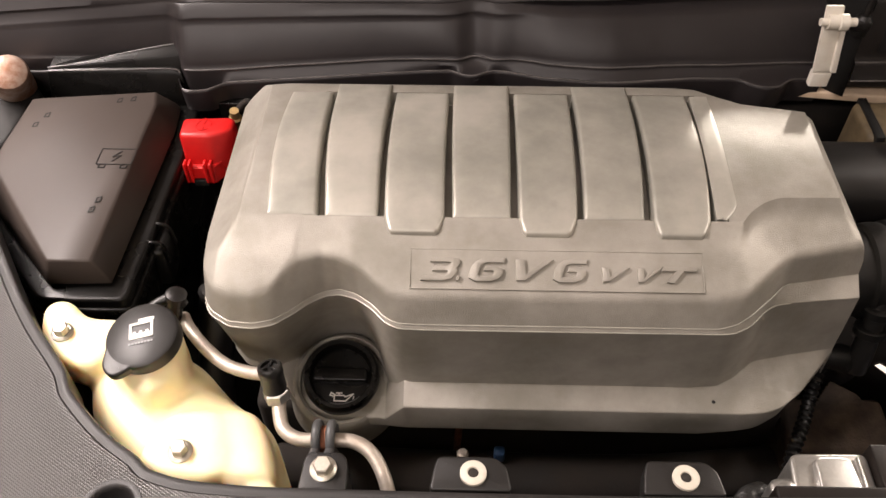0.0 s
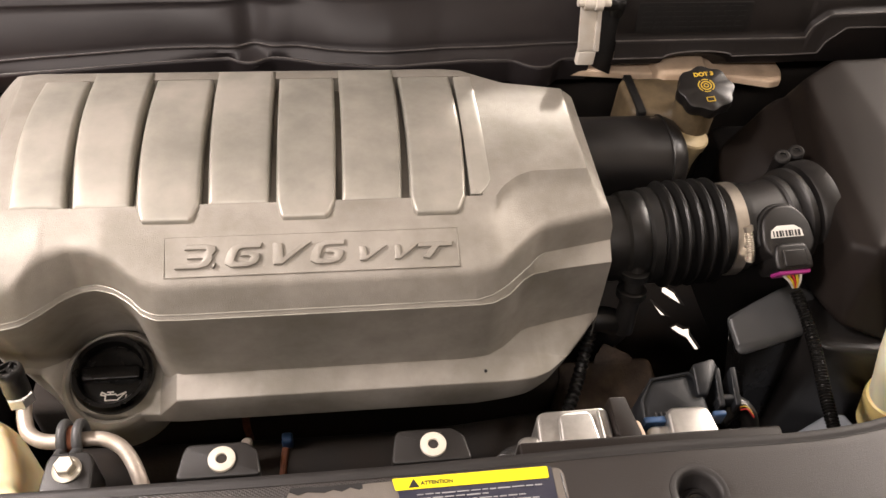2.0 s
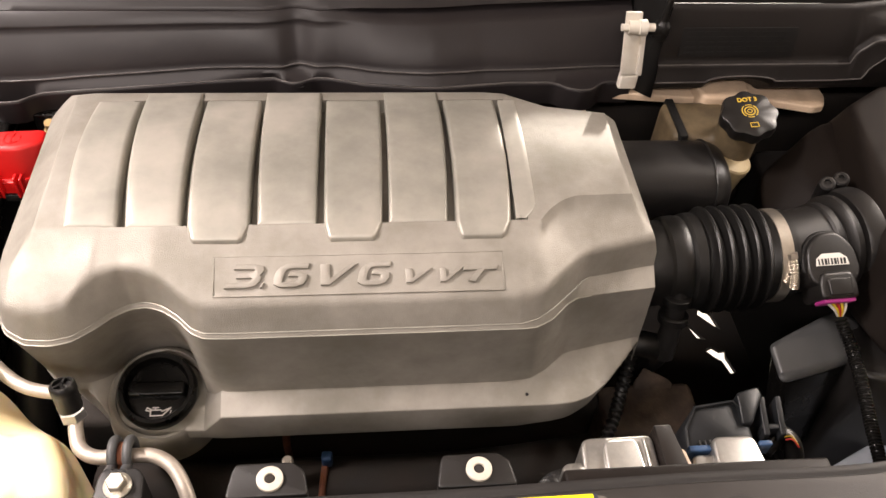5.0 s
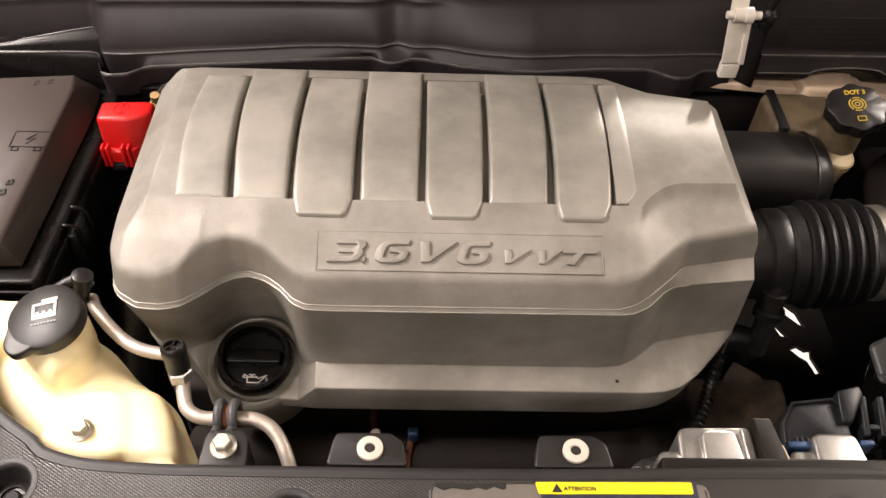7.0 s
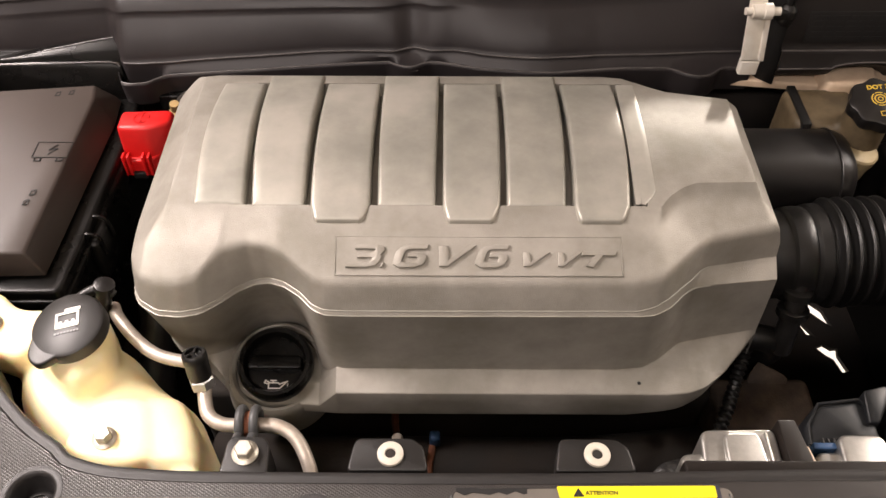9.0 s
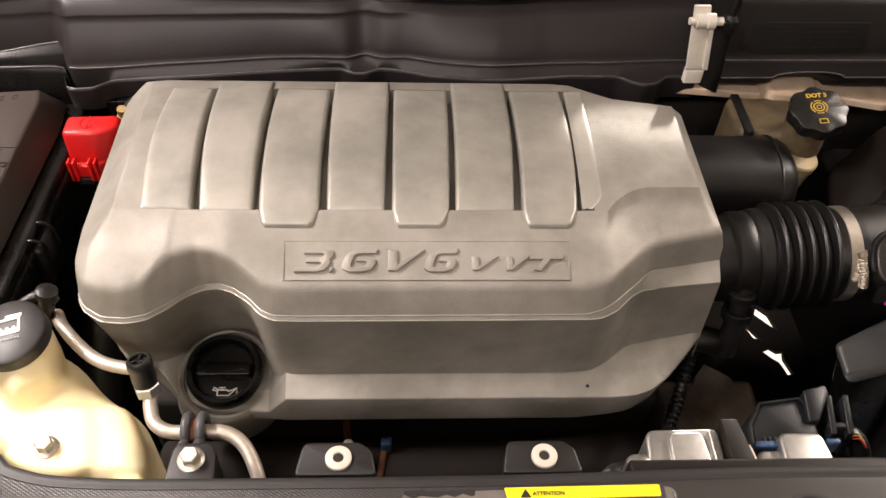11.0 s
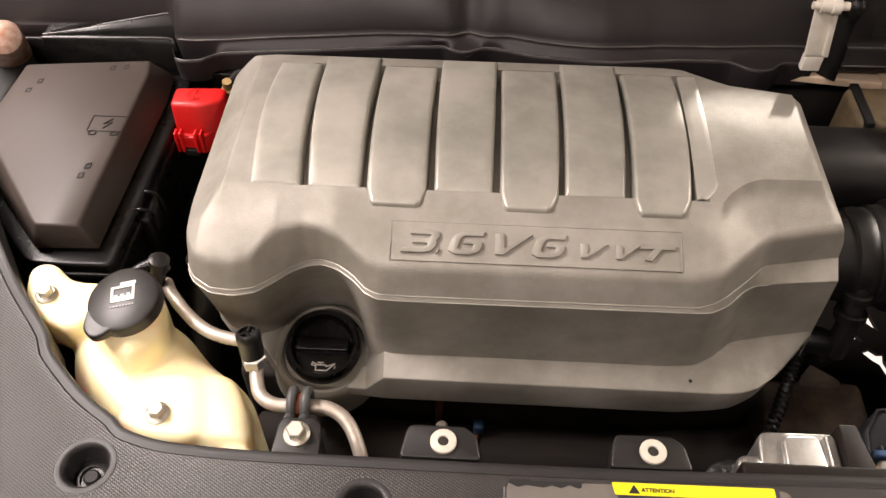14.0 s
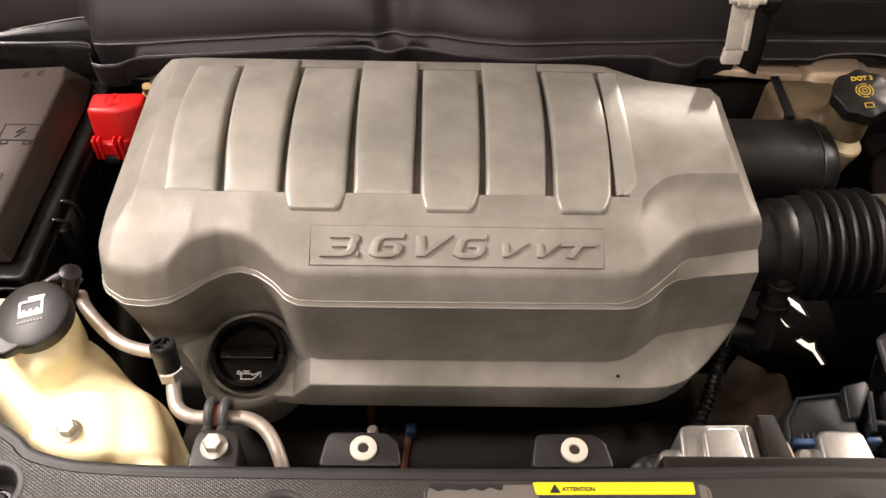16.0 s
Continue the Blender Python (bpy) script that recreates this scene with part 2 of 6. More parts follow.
def rounded(points, radius, n=5, closed=True):
    """A polyline with its corners rounded. radius: one for all, or one each."""
    pts = [Vector(p) for p in points]
    out = []
    for i, p in enumerate(pts):
        r = radius[i] if isinstance(radius, (list, tuple)) else radius
        if r <= 0 or (not closed and i in (0, len(pts) - 1)):
            out.append(p)
            continue
        a, b = pts[i - 1], pts[(i + 1) % len(pts)]
        da, db = (a - p), (b - p)
        ra, rb = min(r, da.length * 0.49), min(r, db.length * 0.49)
        s, e = p + da.normalized() * ra, p + db.normalized() * rb
        for k in range(n + 1):
            t = k / n
            out.append(s * (1 - t) ** 2 + p * 2 * t * (1 - t) + e * t * t)
    return out


def inset(ring, d):
    """A ring of 2D points moved inwards by d (anticlockwise ring)."""
    n, out = len(ring), []
    for i in range(n):
        a, p, b = ring[i - 1], ring[i], ring[(i + 1) % n]
        u, v = (p - a), (b - p)
        nu, nv = Vector((-u.y, u.x)), Vector((-v.y, v.x))
        if nu.length < 1e-9: nu = nv
        if nv.length < 1e-9: nv = nu
        m = (nu.normalized() + nv.normalized())
        m = m.normalized() if m.length > 1e-6 else nu.normalized()
        out.append(p + m * d)
    return out


def rings_mesh(rings, cap0=True, cap1=True, closed=True):
    bm = bmesh.new()
    rows = [[bm.verts.new(p) for p in r] for r in rings]
    n = len(rows[0])
    for a, b in zip(rows, rows[1:]):
        for i in range(n if closed else n - 1):
            j = (i + 1) % n
            bm.faces.new((a[i], a[j], b[j], b[i]))
    if cap0:
        bm.faces.new(rows[0][::-1])
    if cap1:
        bm.faces.new(rows[-1])
    return bm


def slab(outline, z0, z1, bevel=0.002, corner=0.0, taper=0.0, seg=4, base_bevel=0.0):
    """An upright prism with rounded corners and a rounded upper edge. taper: how far the top is drawn in."""
    ring = [Vector(p) for p in outline]
    area = sum(a.x * b.y - b.x * a.y for a, b in zip(ring, ring[1:] + ring[:1]))
    if area < 0:
        ring = ring[::-1]
    if corner:
        ring = rounded(ring, corner)
    rings = []
    if base_bevel:
        rings.append([(p.x, p.y, z0) for p in inset(ring, base_bevel)])
        rings.append([(p.x, p.y, z0 + base_bevel) for p in ring])
    else:
        rings.append([(p.x, p.y, z0) for p in ring])
    for k in range(seg + 1):
        a = math.pi / 2 * k / seg
        rings.append([(p.x, p.y, z1 - bevel + bevel * math.sin(a)) for p in inset(ring, taper + bevel * (1 - math.cos(a)))])
    return rings_mesh(rings)


def rect(x0, x1, y0, y1):
    return [(x0, y0), (x1, y0), (x1, y1), (x0, y1)]


def box(x0, x1, y0, y1, z0, z1, bevel=0.003, seg=3):
    bm = bmesh.new()
    bmesh.ops.create_cube(bm, size=1)
    for v in bm.verts:
        v.co = Vector(((x0 + x1) / 2 + v.co.x * (x1 - x0), (y0 + y1) / 2 + v.co.y * (y1 - y0), (z0 + z1) / 2 + v.co.z * (z1 - z0)))
    if bevel:
        bmesh.ops.bevel(bm, geom=list(bm.edges), offset=bevel, segments=seg, affect="EDGES", profile=0.5, clamp_overlap=True)
    return bm


def hull(points, bevel=0.004, seg=3):
    bm = bmesh.new()
    for p in points:
        bm.verts.new(p)
    bmesh.ops.convex_hull(bm, input=list(bm.verts))
    bmesh.ops.delete(bm, geom=[v for v in bm.verts if not v.link_faces], context="VERTS")
    bmesh.ops.dissolve_limit(bm, angle_limit=radians(3), verts=list(bm.verts), edges=list(bm.edges))
    if bevel:
        bmesh.ops.bevel(bm, geom=list(bm.edges), offset=bevel, segments=seg, affect="EDGES", profile=0.5, clamp_overlap=True)
    return bm


def lathe(profile, at=(0, 0, 0), axis=(0, 0, 1), n=40, wave=None, cap=True):
    """Turns (radius, height) pairs round an axis. wave: (count, depth) for a fluted edge."""
    q = Vector((0, 0, 1)).rotation_difference(Vector(axis).normalized()).to_matrix()
    at = Vector(at)
    rings = []
    for r, h in profile:
        ring = []
        for i in range(n):
            a = 2 * math.pi * i / n
            rr = r
            if wave and r > 0.4 * max(p[0] for p in profile):
                rr = r * (1 + wave[1] * math.cos(wave[0] * a))
            ring.append(at + q @ Vector((rr * math.cos(a), rr * math.sin(a), h)))
        rings.append(ring)
    return rings_mesh(rings, cap and profile[0][0] > 0, cap and profile[-1][0] > 0)


def smooth_path(pts, per=10):
    """A curve through the points (Catmull-Rom)."""
    p = [Vector(v) for v in pts]
    p = [p[0] * 2 - p[1]] + p + [p[-1] * 2 - p[-2]]
    out = []
    for i in range(1, len(p) - 2):
        for k in range(per):
            t = k / per
            out.append(0.5 * (2 * p[i] + (p[i + 1] - p[i - 1]) * t + (2 * p[i - 1] - 5 * p[i] + 4 * p[i + 1] - p[i + 2]) * t * t
                              + (3 * p[i] - p[i - 1] - 3 * p[i + 1] + p[i + 2]) * t ** 3))
    out.append(p[-2])
    return out


def tube(pts, radius, n=14, per=10, ribs=None, smooth=True):
    """A round tube along a curve. radius: a number, or one per given point. ribs: (pitch, depth) for a corrugated hose."""
    path = smooth_path(pts, per) if smooth else [Vector(v) for v in pts]
    if ribs:
        fine, step = [path[0]], ribs[0] / 6
        for a, b in zip(path, path[1:]):
            m = max(1, int((b - a).length / step))
            fine += [a.lerp(b, (k + 1) / m) for k in range(m)]
        path = fine
    total = sum((b - a).length for a, b in zip(path, path[1:]))
    rings, gone, side = [], 0.0, None
    for i, p in enumerate(path):
        d = (path[min(i + 1, len(path) - 1)] - path[max(i - 1, 0)]).normalized()
        if i:
            gone += (p - path[i - 1]).length
        if side is None:
            side = d.orthogonal().normalized()
        side = (side - d * side.dot(d)).normalized()
        up = d.cross(side)
        if isinstance(radius, (list, tuple)):
            r = float(np.interp(gone / total, np.linspace(0, 1, len(radius)), radius))
        else:
            r = radius
        if ribs:
            r += ribs[1] * math.sin(2 * math.pi * gone / ribs[0])
        rings.append([p + (side * math.cos(2 * math.pi * k / n) + up * math.sin(2 * math.pi * k / n)) * r for k in range(n)])
    return rings_mesh(rings)


def grid_mesh(rows):
    return rings_mesh(rows, False, False, False)


def solid(bm, thickness):
    """Gives an open sheet a thickness behind it."""
    bmesh.ops.recalc_face_normals(bm, faces=bm.faces)
    bmesh.ops.solidify(bm, geom=list(bm.faces), thickness=thickness)
    return bm


def placed(bm, m):
    bmesh.ops.transform(bm, matrix=m, verts=bm.verts)
    return bm


def frame_at(at, right, up):
    """A matrix whose x runs along right and whose y runs along up."""
    x = Vector(right).normalized()
    z = x.cross(Vector(up)).normalized()
    y = z.cross(x)
    m = Matrix((x, y, z)).transposed().to_4x4()
    m.translation = Vector(at)
    return m


def lettering(body, size, depth, shear=0.0, stretch=1.0, bold=0.0):
    cu = bpy.data.curves.new("lettering", "FONT")
    cu.body, cu.size, cu.extrude, cu.shear, cu.offset = body, size, depth / 2, shear, bold
    cu.align_x = "LEFT"
    ob = new("lettering", cu)
    dg = bpy.context.evaluated_depsgraph_get()
    me = bpy.data.meshes.new_from_object(ob.evaluated_get(dg))
    bm = bmesh.new()
    bm.from_mesh(me)
    bpy.data.objects.remove(ob)
    bpy.data.curves.remove(cu)
    bpy.data.meshes.remove(me)
    placed(bm, Matrix.Diagonal((stretch, 1, 1, 1)))
    return bm


def bar(x0, x1, y0, y1, h=0.0004):
    return box(x0, x1, y0, y1, 0, h, 0)


def outline_bars(points, w, h, closed=True):
    bm = bmesh.new()
    pts = [Vector(p) for p in points]
    for a, b in zip(pts, pts[1:] + (pts[:1] if closed else [])):
        d = (b - a).normalized() * (w / 2)
        nrm = Vector((-d.y, d.x))
        q = [a - d - nrm, b + d - nrm, b + d + nrm, a - d + nrm]
        join(bm, slab(q, 0, h, h * 0.2, seg=1))
    return bm


def hex_bolt(name, at, radius, height, mat, parent, axis=(0, 0, 1), flange=1.45):
    """A flanged hexagon bolt head."""
    a = lathe([(radius * flange, 0), (radius * flange, height * 0.18), (radius * 1.1, height * 0.3)], at, axis, 28)
    top = lathe([(radius, height * 0.25), (radius, height * 0.92), (radius * 0.86, height)], at, axis, 6)
    return part(name, join(a, top), mat, parent, sharp=25)


# ---- the room ----
tagged(part("floor", box(-5, 5, -5, 5, -0.1, 0, 0), M_FLOOR), "pale smooth garage floor under the car", "floor", kind="structure")
tagged(part("ceiling", box(-5, 5, -5, 5, CEILING, CEILING + 0.1, 0), M_WALL), "plain pale garage ceiling", "ceiling", kind="structure")
for nm, b in (("wall_north", (-5, 5, 5, 5.1)), ("wall_south", (-5, 5, -5.1, -5)), ("wall_east", (5, 5.1, -5, 5)), ("wall_west", (-5.1, -5, -5, 5))):
    tagged(part(nm, box(*b, 0, CEILING, 0), M_WALL), "plain painted garage wall", "wall", kind="structure")


# ---- engine bay tub ----
bay = thing("engine_bay", (0.2, 0.6, 0.5), "grimy black inner walls and undertray of an open engine bay", "engine bay", kind="structure")
part("inner_wing", box(-0.66, -0.62, 0.3, 1.0, 0.3, 0.93, 0.004), M_DEEP, bay)
part("inner_wing", box(1.08, 1.12, 0.3, 1.0, 0.3, 0.85, 0.004), M_DEEP, bay)
part("firewall", box(-0.66, 1.12, 0.93, 0.96, 0.44, 0.93, 0.004), M_DEEP, bay)
part("front_panel", box(-0.5, 0.9, 0.21, 0.24, 0.4, 0.955, 0.004), M_DEEP, bay)


def undertray():
    """The lower tray, with the ragged slits through which the floor shows."""
    bm = bmesh.new()
    edges = []
    loops = [[(-0.64, 0.2), (1.1, 0.2), (1.1, 0.95), (-0.64, 0.95)],
             [(0.679, 0.848), (0.688, 0.868), (0.704, 0.850), (0.711, 0.814), (0.700, 0.824)],
             [(0.652, 0.833), (0.657, 0.831), (0.678, 0.793), (0.663, 0.798)],
             [(0.670, 0.772), (0.686, 0.779), (0.696, 0.770), (0.706, 0.771), (0.703, 0.757), (0.711, 0.725), (0.700, 0.723), (0.693, 0.748), (0.683, 0.756)]]
    for loop in loops:
        vs = [bm.verts.new((x, y, 0.45)) for x, y in loop]
        edges += [bm.edges.new((p, q)) for p, q in zip(vs, vs[1:] + vs[:1])]
    bmesh.ops.triangle_fill(bm, edges=edges, use_beauty=True, normal=(0, 0, 1))
    return solid(bm, 0.008)


part("undertray", undertray(), M_DEEP, bay)


# ---- plastic trim round the bay ----
def trim_z(x):
    return 0.978 + 0.022 * x


def on_trim(x, y, h=0.0):
    return frame_at((x, y, trim_z(x) + h), (1, 0, 0.022), (0, 1, 0))


EDGE = [(-0.60, 0.76), (-0.461, 0.553), (-0.391, 0.454), (-0.345, 0.399), (-0.313, 0.361), (-0.267, 0.319), (-0.224, 0.296), (-0.168, 0.287), (-0.05, 0.284),
        (0.15, 0.282), (0.35, 0.284), (0.50, 0.283), (0.588, 0.297), (0.66, 0.331), (0.734, 0.389), (0.816, 0.475), (1.018, 0.695), (1.12, 0.80)]
HOLES = [(-0.259, 0.265, 0.0175), (-0.040, 0.241, 0.0168), (0.381, 0.237, 0.0170), (0.635, 0.255, 0.0168), (0.926, 0.533, 0.0150), (1.018, 0.662, 0.0110)]
edge_path = smooth_path([(x, y, 0) for x, y in EDGE], 30)
fine_edge = [edge_path[0]]
for a, b in zip(edge_path, edge_path[1:]):
    m = max(1, int((b - a).length / 0.0032))
    fine_edge += [a.lerp(b, (k + 1) / m) for k in range(m)]


def trim_rows(first, last):
    """Rows across the trim from its inner lip outwards. first, last: from and to these shares of the lip."""
    rows = []
    n = len(fine_edge)
    for i, p in enumerate(fine_edge):
        if not first <= i / n <= last:
            continue
        d = (fine_edge[min(i + 16, n - 1)] - fine_edge[max(i - 16, 0)]).normalized() + (fine_edge[min(i + 8, n - 1)] - fine_edge[max(i - 8, 0)]).normalized() + (fine_edge[min(i + 26, n - 1)] - fine_edge[max(i - 26, 0)]).normalized()
        d.normalize()
        out = Vector((d.y, -d.x, 0))
        p = p + out * float(np.interp(p.x, (-0.40, -0.345, -0.336, -0.324, -0.290, -0.260, -0.251, -0.239, -0.205, -0.18), (0, -0.0018, -0.0018, 0.0018, 0.0006, -0.0018, -0.0018, 0.0018, 0.0006, 0)))
        width = float(np.interp(p.x, (-0.60, -0.39, -0.31, -0.22, -0.10), (0.105, 0.11, 0.125, 0.17, 0.26)))
        row = []
        for s, h in ((0.001, -0.045), (0, -0.012), (0.0003, -0.004), (0.0014, -0.0014), (0.0035, -0.0006), (0.0075, -0.0006), (0.0092, -0.0016), (0.0102, -0.0016), (0.0115, -0.0004), (0.0145, 0)):
            q = p + out * s
            row.append(Vector((q.x, q.y, trim_z(q.x) + h)))
        for s in np.linspace(0.018, width, 78):
            q = p + out * float(s)
            z = trim_z(q.x)
            for hx, hy, r in HOLES:
                v = Vector((q.x - hx, q.y - hy))
                dd = v.length
                if abs(dd - r) < 0.0017:
                    v *= r / dd
                    q = Vector((hx + v.x, hy + v.y, 0))
                    dd = r
                if dd < r + 0.004:
                    z -= 0.002 * min(1, (r + 0.004 - dd) / 0.004)
                if dd < r + 0.002:
                    z -= 0.024 * min(1.0, (r + 0.002 - dd) / 0.003)
            row.append(Vector((q.x, q.y, z)))
        row.append(row[-1] + Vector((0, 0, -0.006)))
        row.append(row[-1] + Vector((0, 0, -0.03)))
        rows.append(row)
    return rows


radiator_cover = thing("radiator_cover", (0.15, 0.2, 0.96), "black moulded plastic radiator cover with woven grain and clip holes", "trim panel")
trim_all = trim_rows(0, 1)
cut1 = next(k for k, r in enumerate(trim_all) if r[1].x > 0.17)
for a, b, mt in ((0, cut1, M_SHROUD), (cut1, len(trim_all) - 1, M_LEATHER)):
    part("cover_panel", solid(grid_mesh([r[8:] for r in trim_all[a:b + 1]]), 0.0025), mt, radiator_cover, "leather-grained plastic stretch" if mt is M_LEATHER else "")
part("edge_lip", solid(grid_mesh([r[:9] for r in trim_all]), 0.002), M_LIP, radiator_cover, "smooth black rolled edge")


woven = rounded([(0.628, 0.293), (0.665, 0.331), (0.719, 0.382), (0.775, 0.435), (0.889, 0.550), (0.902, 0.542), (0.913, 0.513), (0.833, 0.402), (0.760, 0.332), (0.694, 0.267), (0.655, 0.228), (0.648, 0.231), (0.658, 0.262), (0.650, 0.278)], 0.004)
part("woven_panel", placed(slab([(p[0] - 0.76, p[1] - 0.38) for p in woven], -0.002, 0.0004, 0.0003, seg=2), on_trim(0.76, 0.38)), M_INSET, radiator_cover, "woven-grained plastic inset")


def push_clip(hx, hy, r):
    z = trim_z(hx) - 0.019
    part("clip_cup", lathe([(r + 0.0066, -0.0012), (r + 0.0062, 0.0003), (r + 0.0024, 0.0007), (r + 0.0005, -0.0002), (r - 0.0015, -0.004), (r - 0.0040, -0.017), (r - 0.0060, -0.019), (0, -0.0195)], (hx, hy, trim_z(hx)), (-0.022, 0, 1), 44, cap=False), M_LIP, radiator_cover)
    c = part("push_clip", lathe([(0.0135, 0), (0.0135, 0.004), (0.012, 0.0055), (0.0095, 0.006), (0.009, 0.004), (0, 0.004)], (hx + 0.002, hy - 0.004, z), n=28), M_BLACK, radiator_cover)
    part("clip_pin", lathe([(0.0065, 0), (0.0065, 0.0065), (0.005, 0.008), (0, 0.008)], (hx + 0.002, hy - 0.004, z), n=20), M_DULL, c)


for hx, hy, r in HOLES:
    push_clip(hx, hy, r)


def fender(side):
    """The painted wing edge outside the plastic trim."""
    rows = []
    n = len(fine_edge)
    for i in range(0, n, 8):
        p = fine_edge[i]
        if (p.x > -0.2) if side < 0 else (p.x < 0.75):
            continue
        d = (fine_edge[min(i + 4, n - 1)] - fine_edge[max(i - 4, 0)]).normalized()
        out = Vector((d.y, -d.x, 0))
        w = float(np.interp(p.x, (-0.60, -0.39, -0.31, -0.22), (0.108, 0.113, 0.128, 0.173))) if side < 0 else 0.262
        row = []
        for s, h in ((0, -0.06), (0, -0.012), (0.002, -0.007), (0.006, -0.006), (0.03, -0.004), (0.07, -0.006), (0.12, -0.02), (0.17, -0.06), (0.19, -0.15), (0.2, -0.4)):
            row.append(Vector((p.x, p.y, trim_z(p.x) + h)) + out * (w + s))
        rows.append(row)
    return solid(grid_mesh(rows), 0.002)


tagged(part("fender", fender(-1), M_FENDER), "grey-brown painted front wing beside the radiator cover", "fender", group="front wings")
tagged(part("fender", fender(1), M_FENDER), "grey-brown painted front wing beside the radiator cover", "fender", group="front wings")


# sticker plate and warning label
tagged(part("sticker_backing", placed(slab(rect(0, 0.212, -0.13, 0), -0.002, 0.0009, 0.0006, 0.008), on_trim(0.067, 0.267)), M_PLATE),
       "worn grey adhesive backing plate stuck on the radiator cover", "sticker")
torn = thing("torn_sticker_edge", (0.11, 0.265, trim_z(0.11)), "torn dark strip of old adhesive above the sticker", "sticker residue")
dice = random.Random(12)
top = [(0.069 + 0.0065 * k, 0.2675 - 0.0005 * (k % 2) + dice.uniform(-0.0006, 0.0006)) for k in range(12)]
low = [(x, y - 0.0025 - dice.uniform(0, 0.0035)) for x, y in top[::-1]]
part("residue", placed(slab([(x - 0.0, y) for x, y in top + low], 0, 0.0012, 0.0001, seg=1), Matrix.Translation((0, 0, trim_z(0.11)))), M_EMBOSS, torn)
label = thing("warning_label", (0.21, 0.24, trim_z(0.21)), "navy warning label with a yellow header on the radiator cover", "label")
part("label_sheet", placed(slab([(0.012, -0.075), (0.122, -0.075), (0.122, 0), (0, 0)], 0, 0.0006, 0.0002, 0.003, seg=1), on_trim(0.148, 0.2690, 0.0011)), M_NAVY, label)
part("yellow_header", placed(slab([(0.001, -0.0108), (0.1195, -0.0108), (0.1195, -0.001), (-0.001, -0.001)], 0, 0.0005, 0.0001, 0.0015, seg=1), on_trim(0.1470, 0.2690, 0.0018)), M_YELLOW, label)
part("warning_triangle", placed(slab([(0.010, -0.0095), (0.0185, -0.0095), (0.01425, -0.0025)], 0, 0.0004, 0.0001, 0.0008, seg=1), on_trim(0.148, 0.2690, 0.0024)), M_INK, label)
part("header_word", placed(lettering("ATTENTION", 0.0044, 0.0003, bold=0.00008), on_trim(0.148 + 0.0195, 0.2690 - 0.0080, 0.0026)), M_INK, label)
part("blue_band", placed(bar(0.016, 0.1205, -0.0375, -0.0315), on_trim(0.148, 0.2690, 0.0018)), M_BLUE, label)
dice = random.Random(4)
for y0, x1 in ((-0.0150, 0.112), (-0.0183, 0.070), (-0.0216, 0.098), (-0.0249, 0.108), (-0.0282, 0.078), (-0.0412, 0.112), (-0.0445, 0.090), (-0.0478, 0.104)):
    bits, x = [], 0.016
    while x < x1:
        w = dice.uniform(0.003, 0.011)
        bits.append(bar(x, min(x + w, x1), y0 - 0.0008 - dice.uniform(0, 0.0003), y0))
        x += w + 0.0014
    part("print_line", placed(join(*bits), on_trim(0.148, 0.2690, 0.0018)), M_GREYPRINT, label)
for x in (0.0655, 0.2765):
    tagged(part("sticker_bead", tube([(x, 0.262, trim_z(x)), (x + 0.001, 0.22, trim_z(x)), (x + 0.002, 0.15, trim_z(x))], 0.0012, n=8, per=3), M_BLACK), "thin raised bead moulded beside the sticker plate", "trim bead")


# ---- engine cover ----
def eased(xs, ys, reach=0.007):
    """A curve through a few stations, its corners softened over the given reach."""
    steps = [reach * k / 3 for k in range(-3, 4)]
    return lambda x: sum(float(np.interp(x + d, xs, ys)) * w for d, w in zip(steps, (1, 2, 3, 4, 3, 2, 1))) / 16


def crown(y):
    return 1.021 + 0.007 * (1 - min(1.0, ((y - 0.625) / 0.10) ** 2))


FIELD = (-0.1425, 0.2505, 0.5310, 0.7165)


# how far forward each edge of the cover's front runs, from its outer end round the filler well to the intake end
UPPER_EDGE = eased((-0.2505, -0.245, -0.238, -0.231, -0.222, -0.207, -0.184, -0.173, -0.163, -0.154, -0.143, -0.124, -0.105, -0.087, -0.073, -0.061, -0.050, 0.238, 0.264, 0.295, 0.312, 0.332, 0.366, 0.392),
                   (0.70, 0.600, 0.514, 0.479, 0.466, 0.4595, 0.4585, 0.4615, 0.4695, 0.4815, 0.4900, 0.4940, 0.4905, 0.4825, 0.4718, 0.4640, 0.4615, 0.4625, 0.469, 0.499, 0.511, 0.515, 0.523, 0.528), 0.005)
SEAM_BACK = eased((-0.2505, -0.246, -0.240, -0.235, -0.226, -0.207, -0.185, -0.167, -0.151, -0.137, -0.122, -0.108, -0.093, -0.077, -0.064, -0.052, -0.03, 0.240, 0.256, 0.271, 0.298, 0.308, 0.319, 0.334, 0.375, 0.392),
                  (0.70, 0.58, 0.505, 0.477, 0.462, 0.4495, 0.4475, 0.4515, 0.464, 0.478, 0.487, 0.489, 0.484, 0.472, 0.457, 0.4505, 0.4495, 0.4505, 0.4555, 0.466, 0.491, 0.502, 0.508, 0.511, 0.5205, 0.524), 0.004)
SEAM_FRONT = eased((0.240, 0.256, 0.273, 0.291, 0.303, 0.333, 0.375, 0.392), (0.4475, 0.451, 0.462, 0.481, 0.489, 0.495, 0.502, 0.505), 0.004)
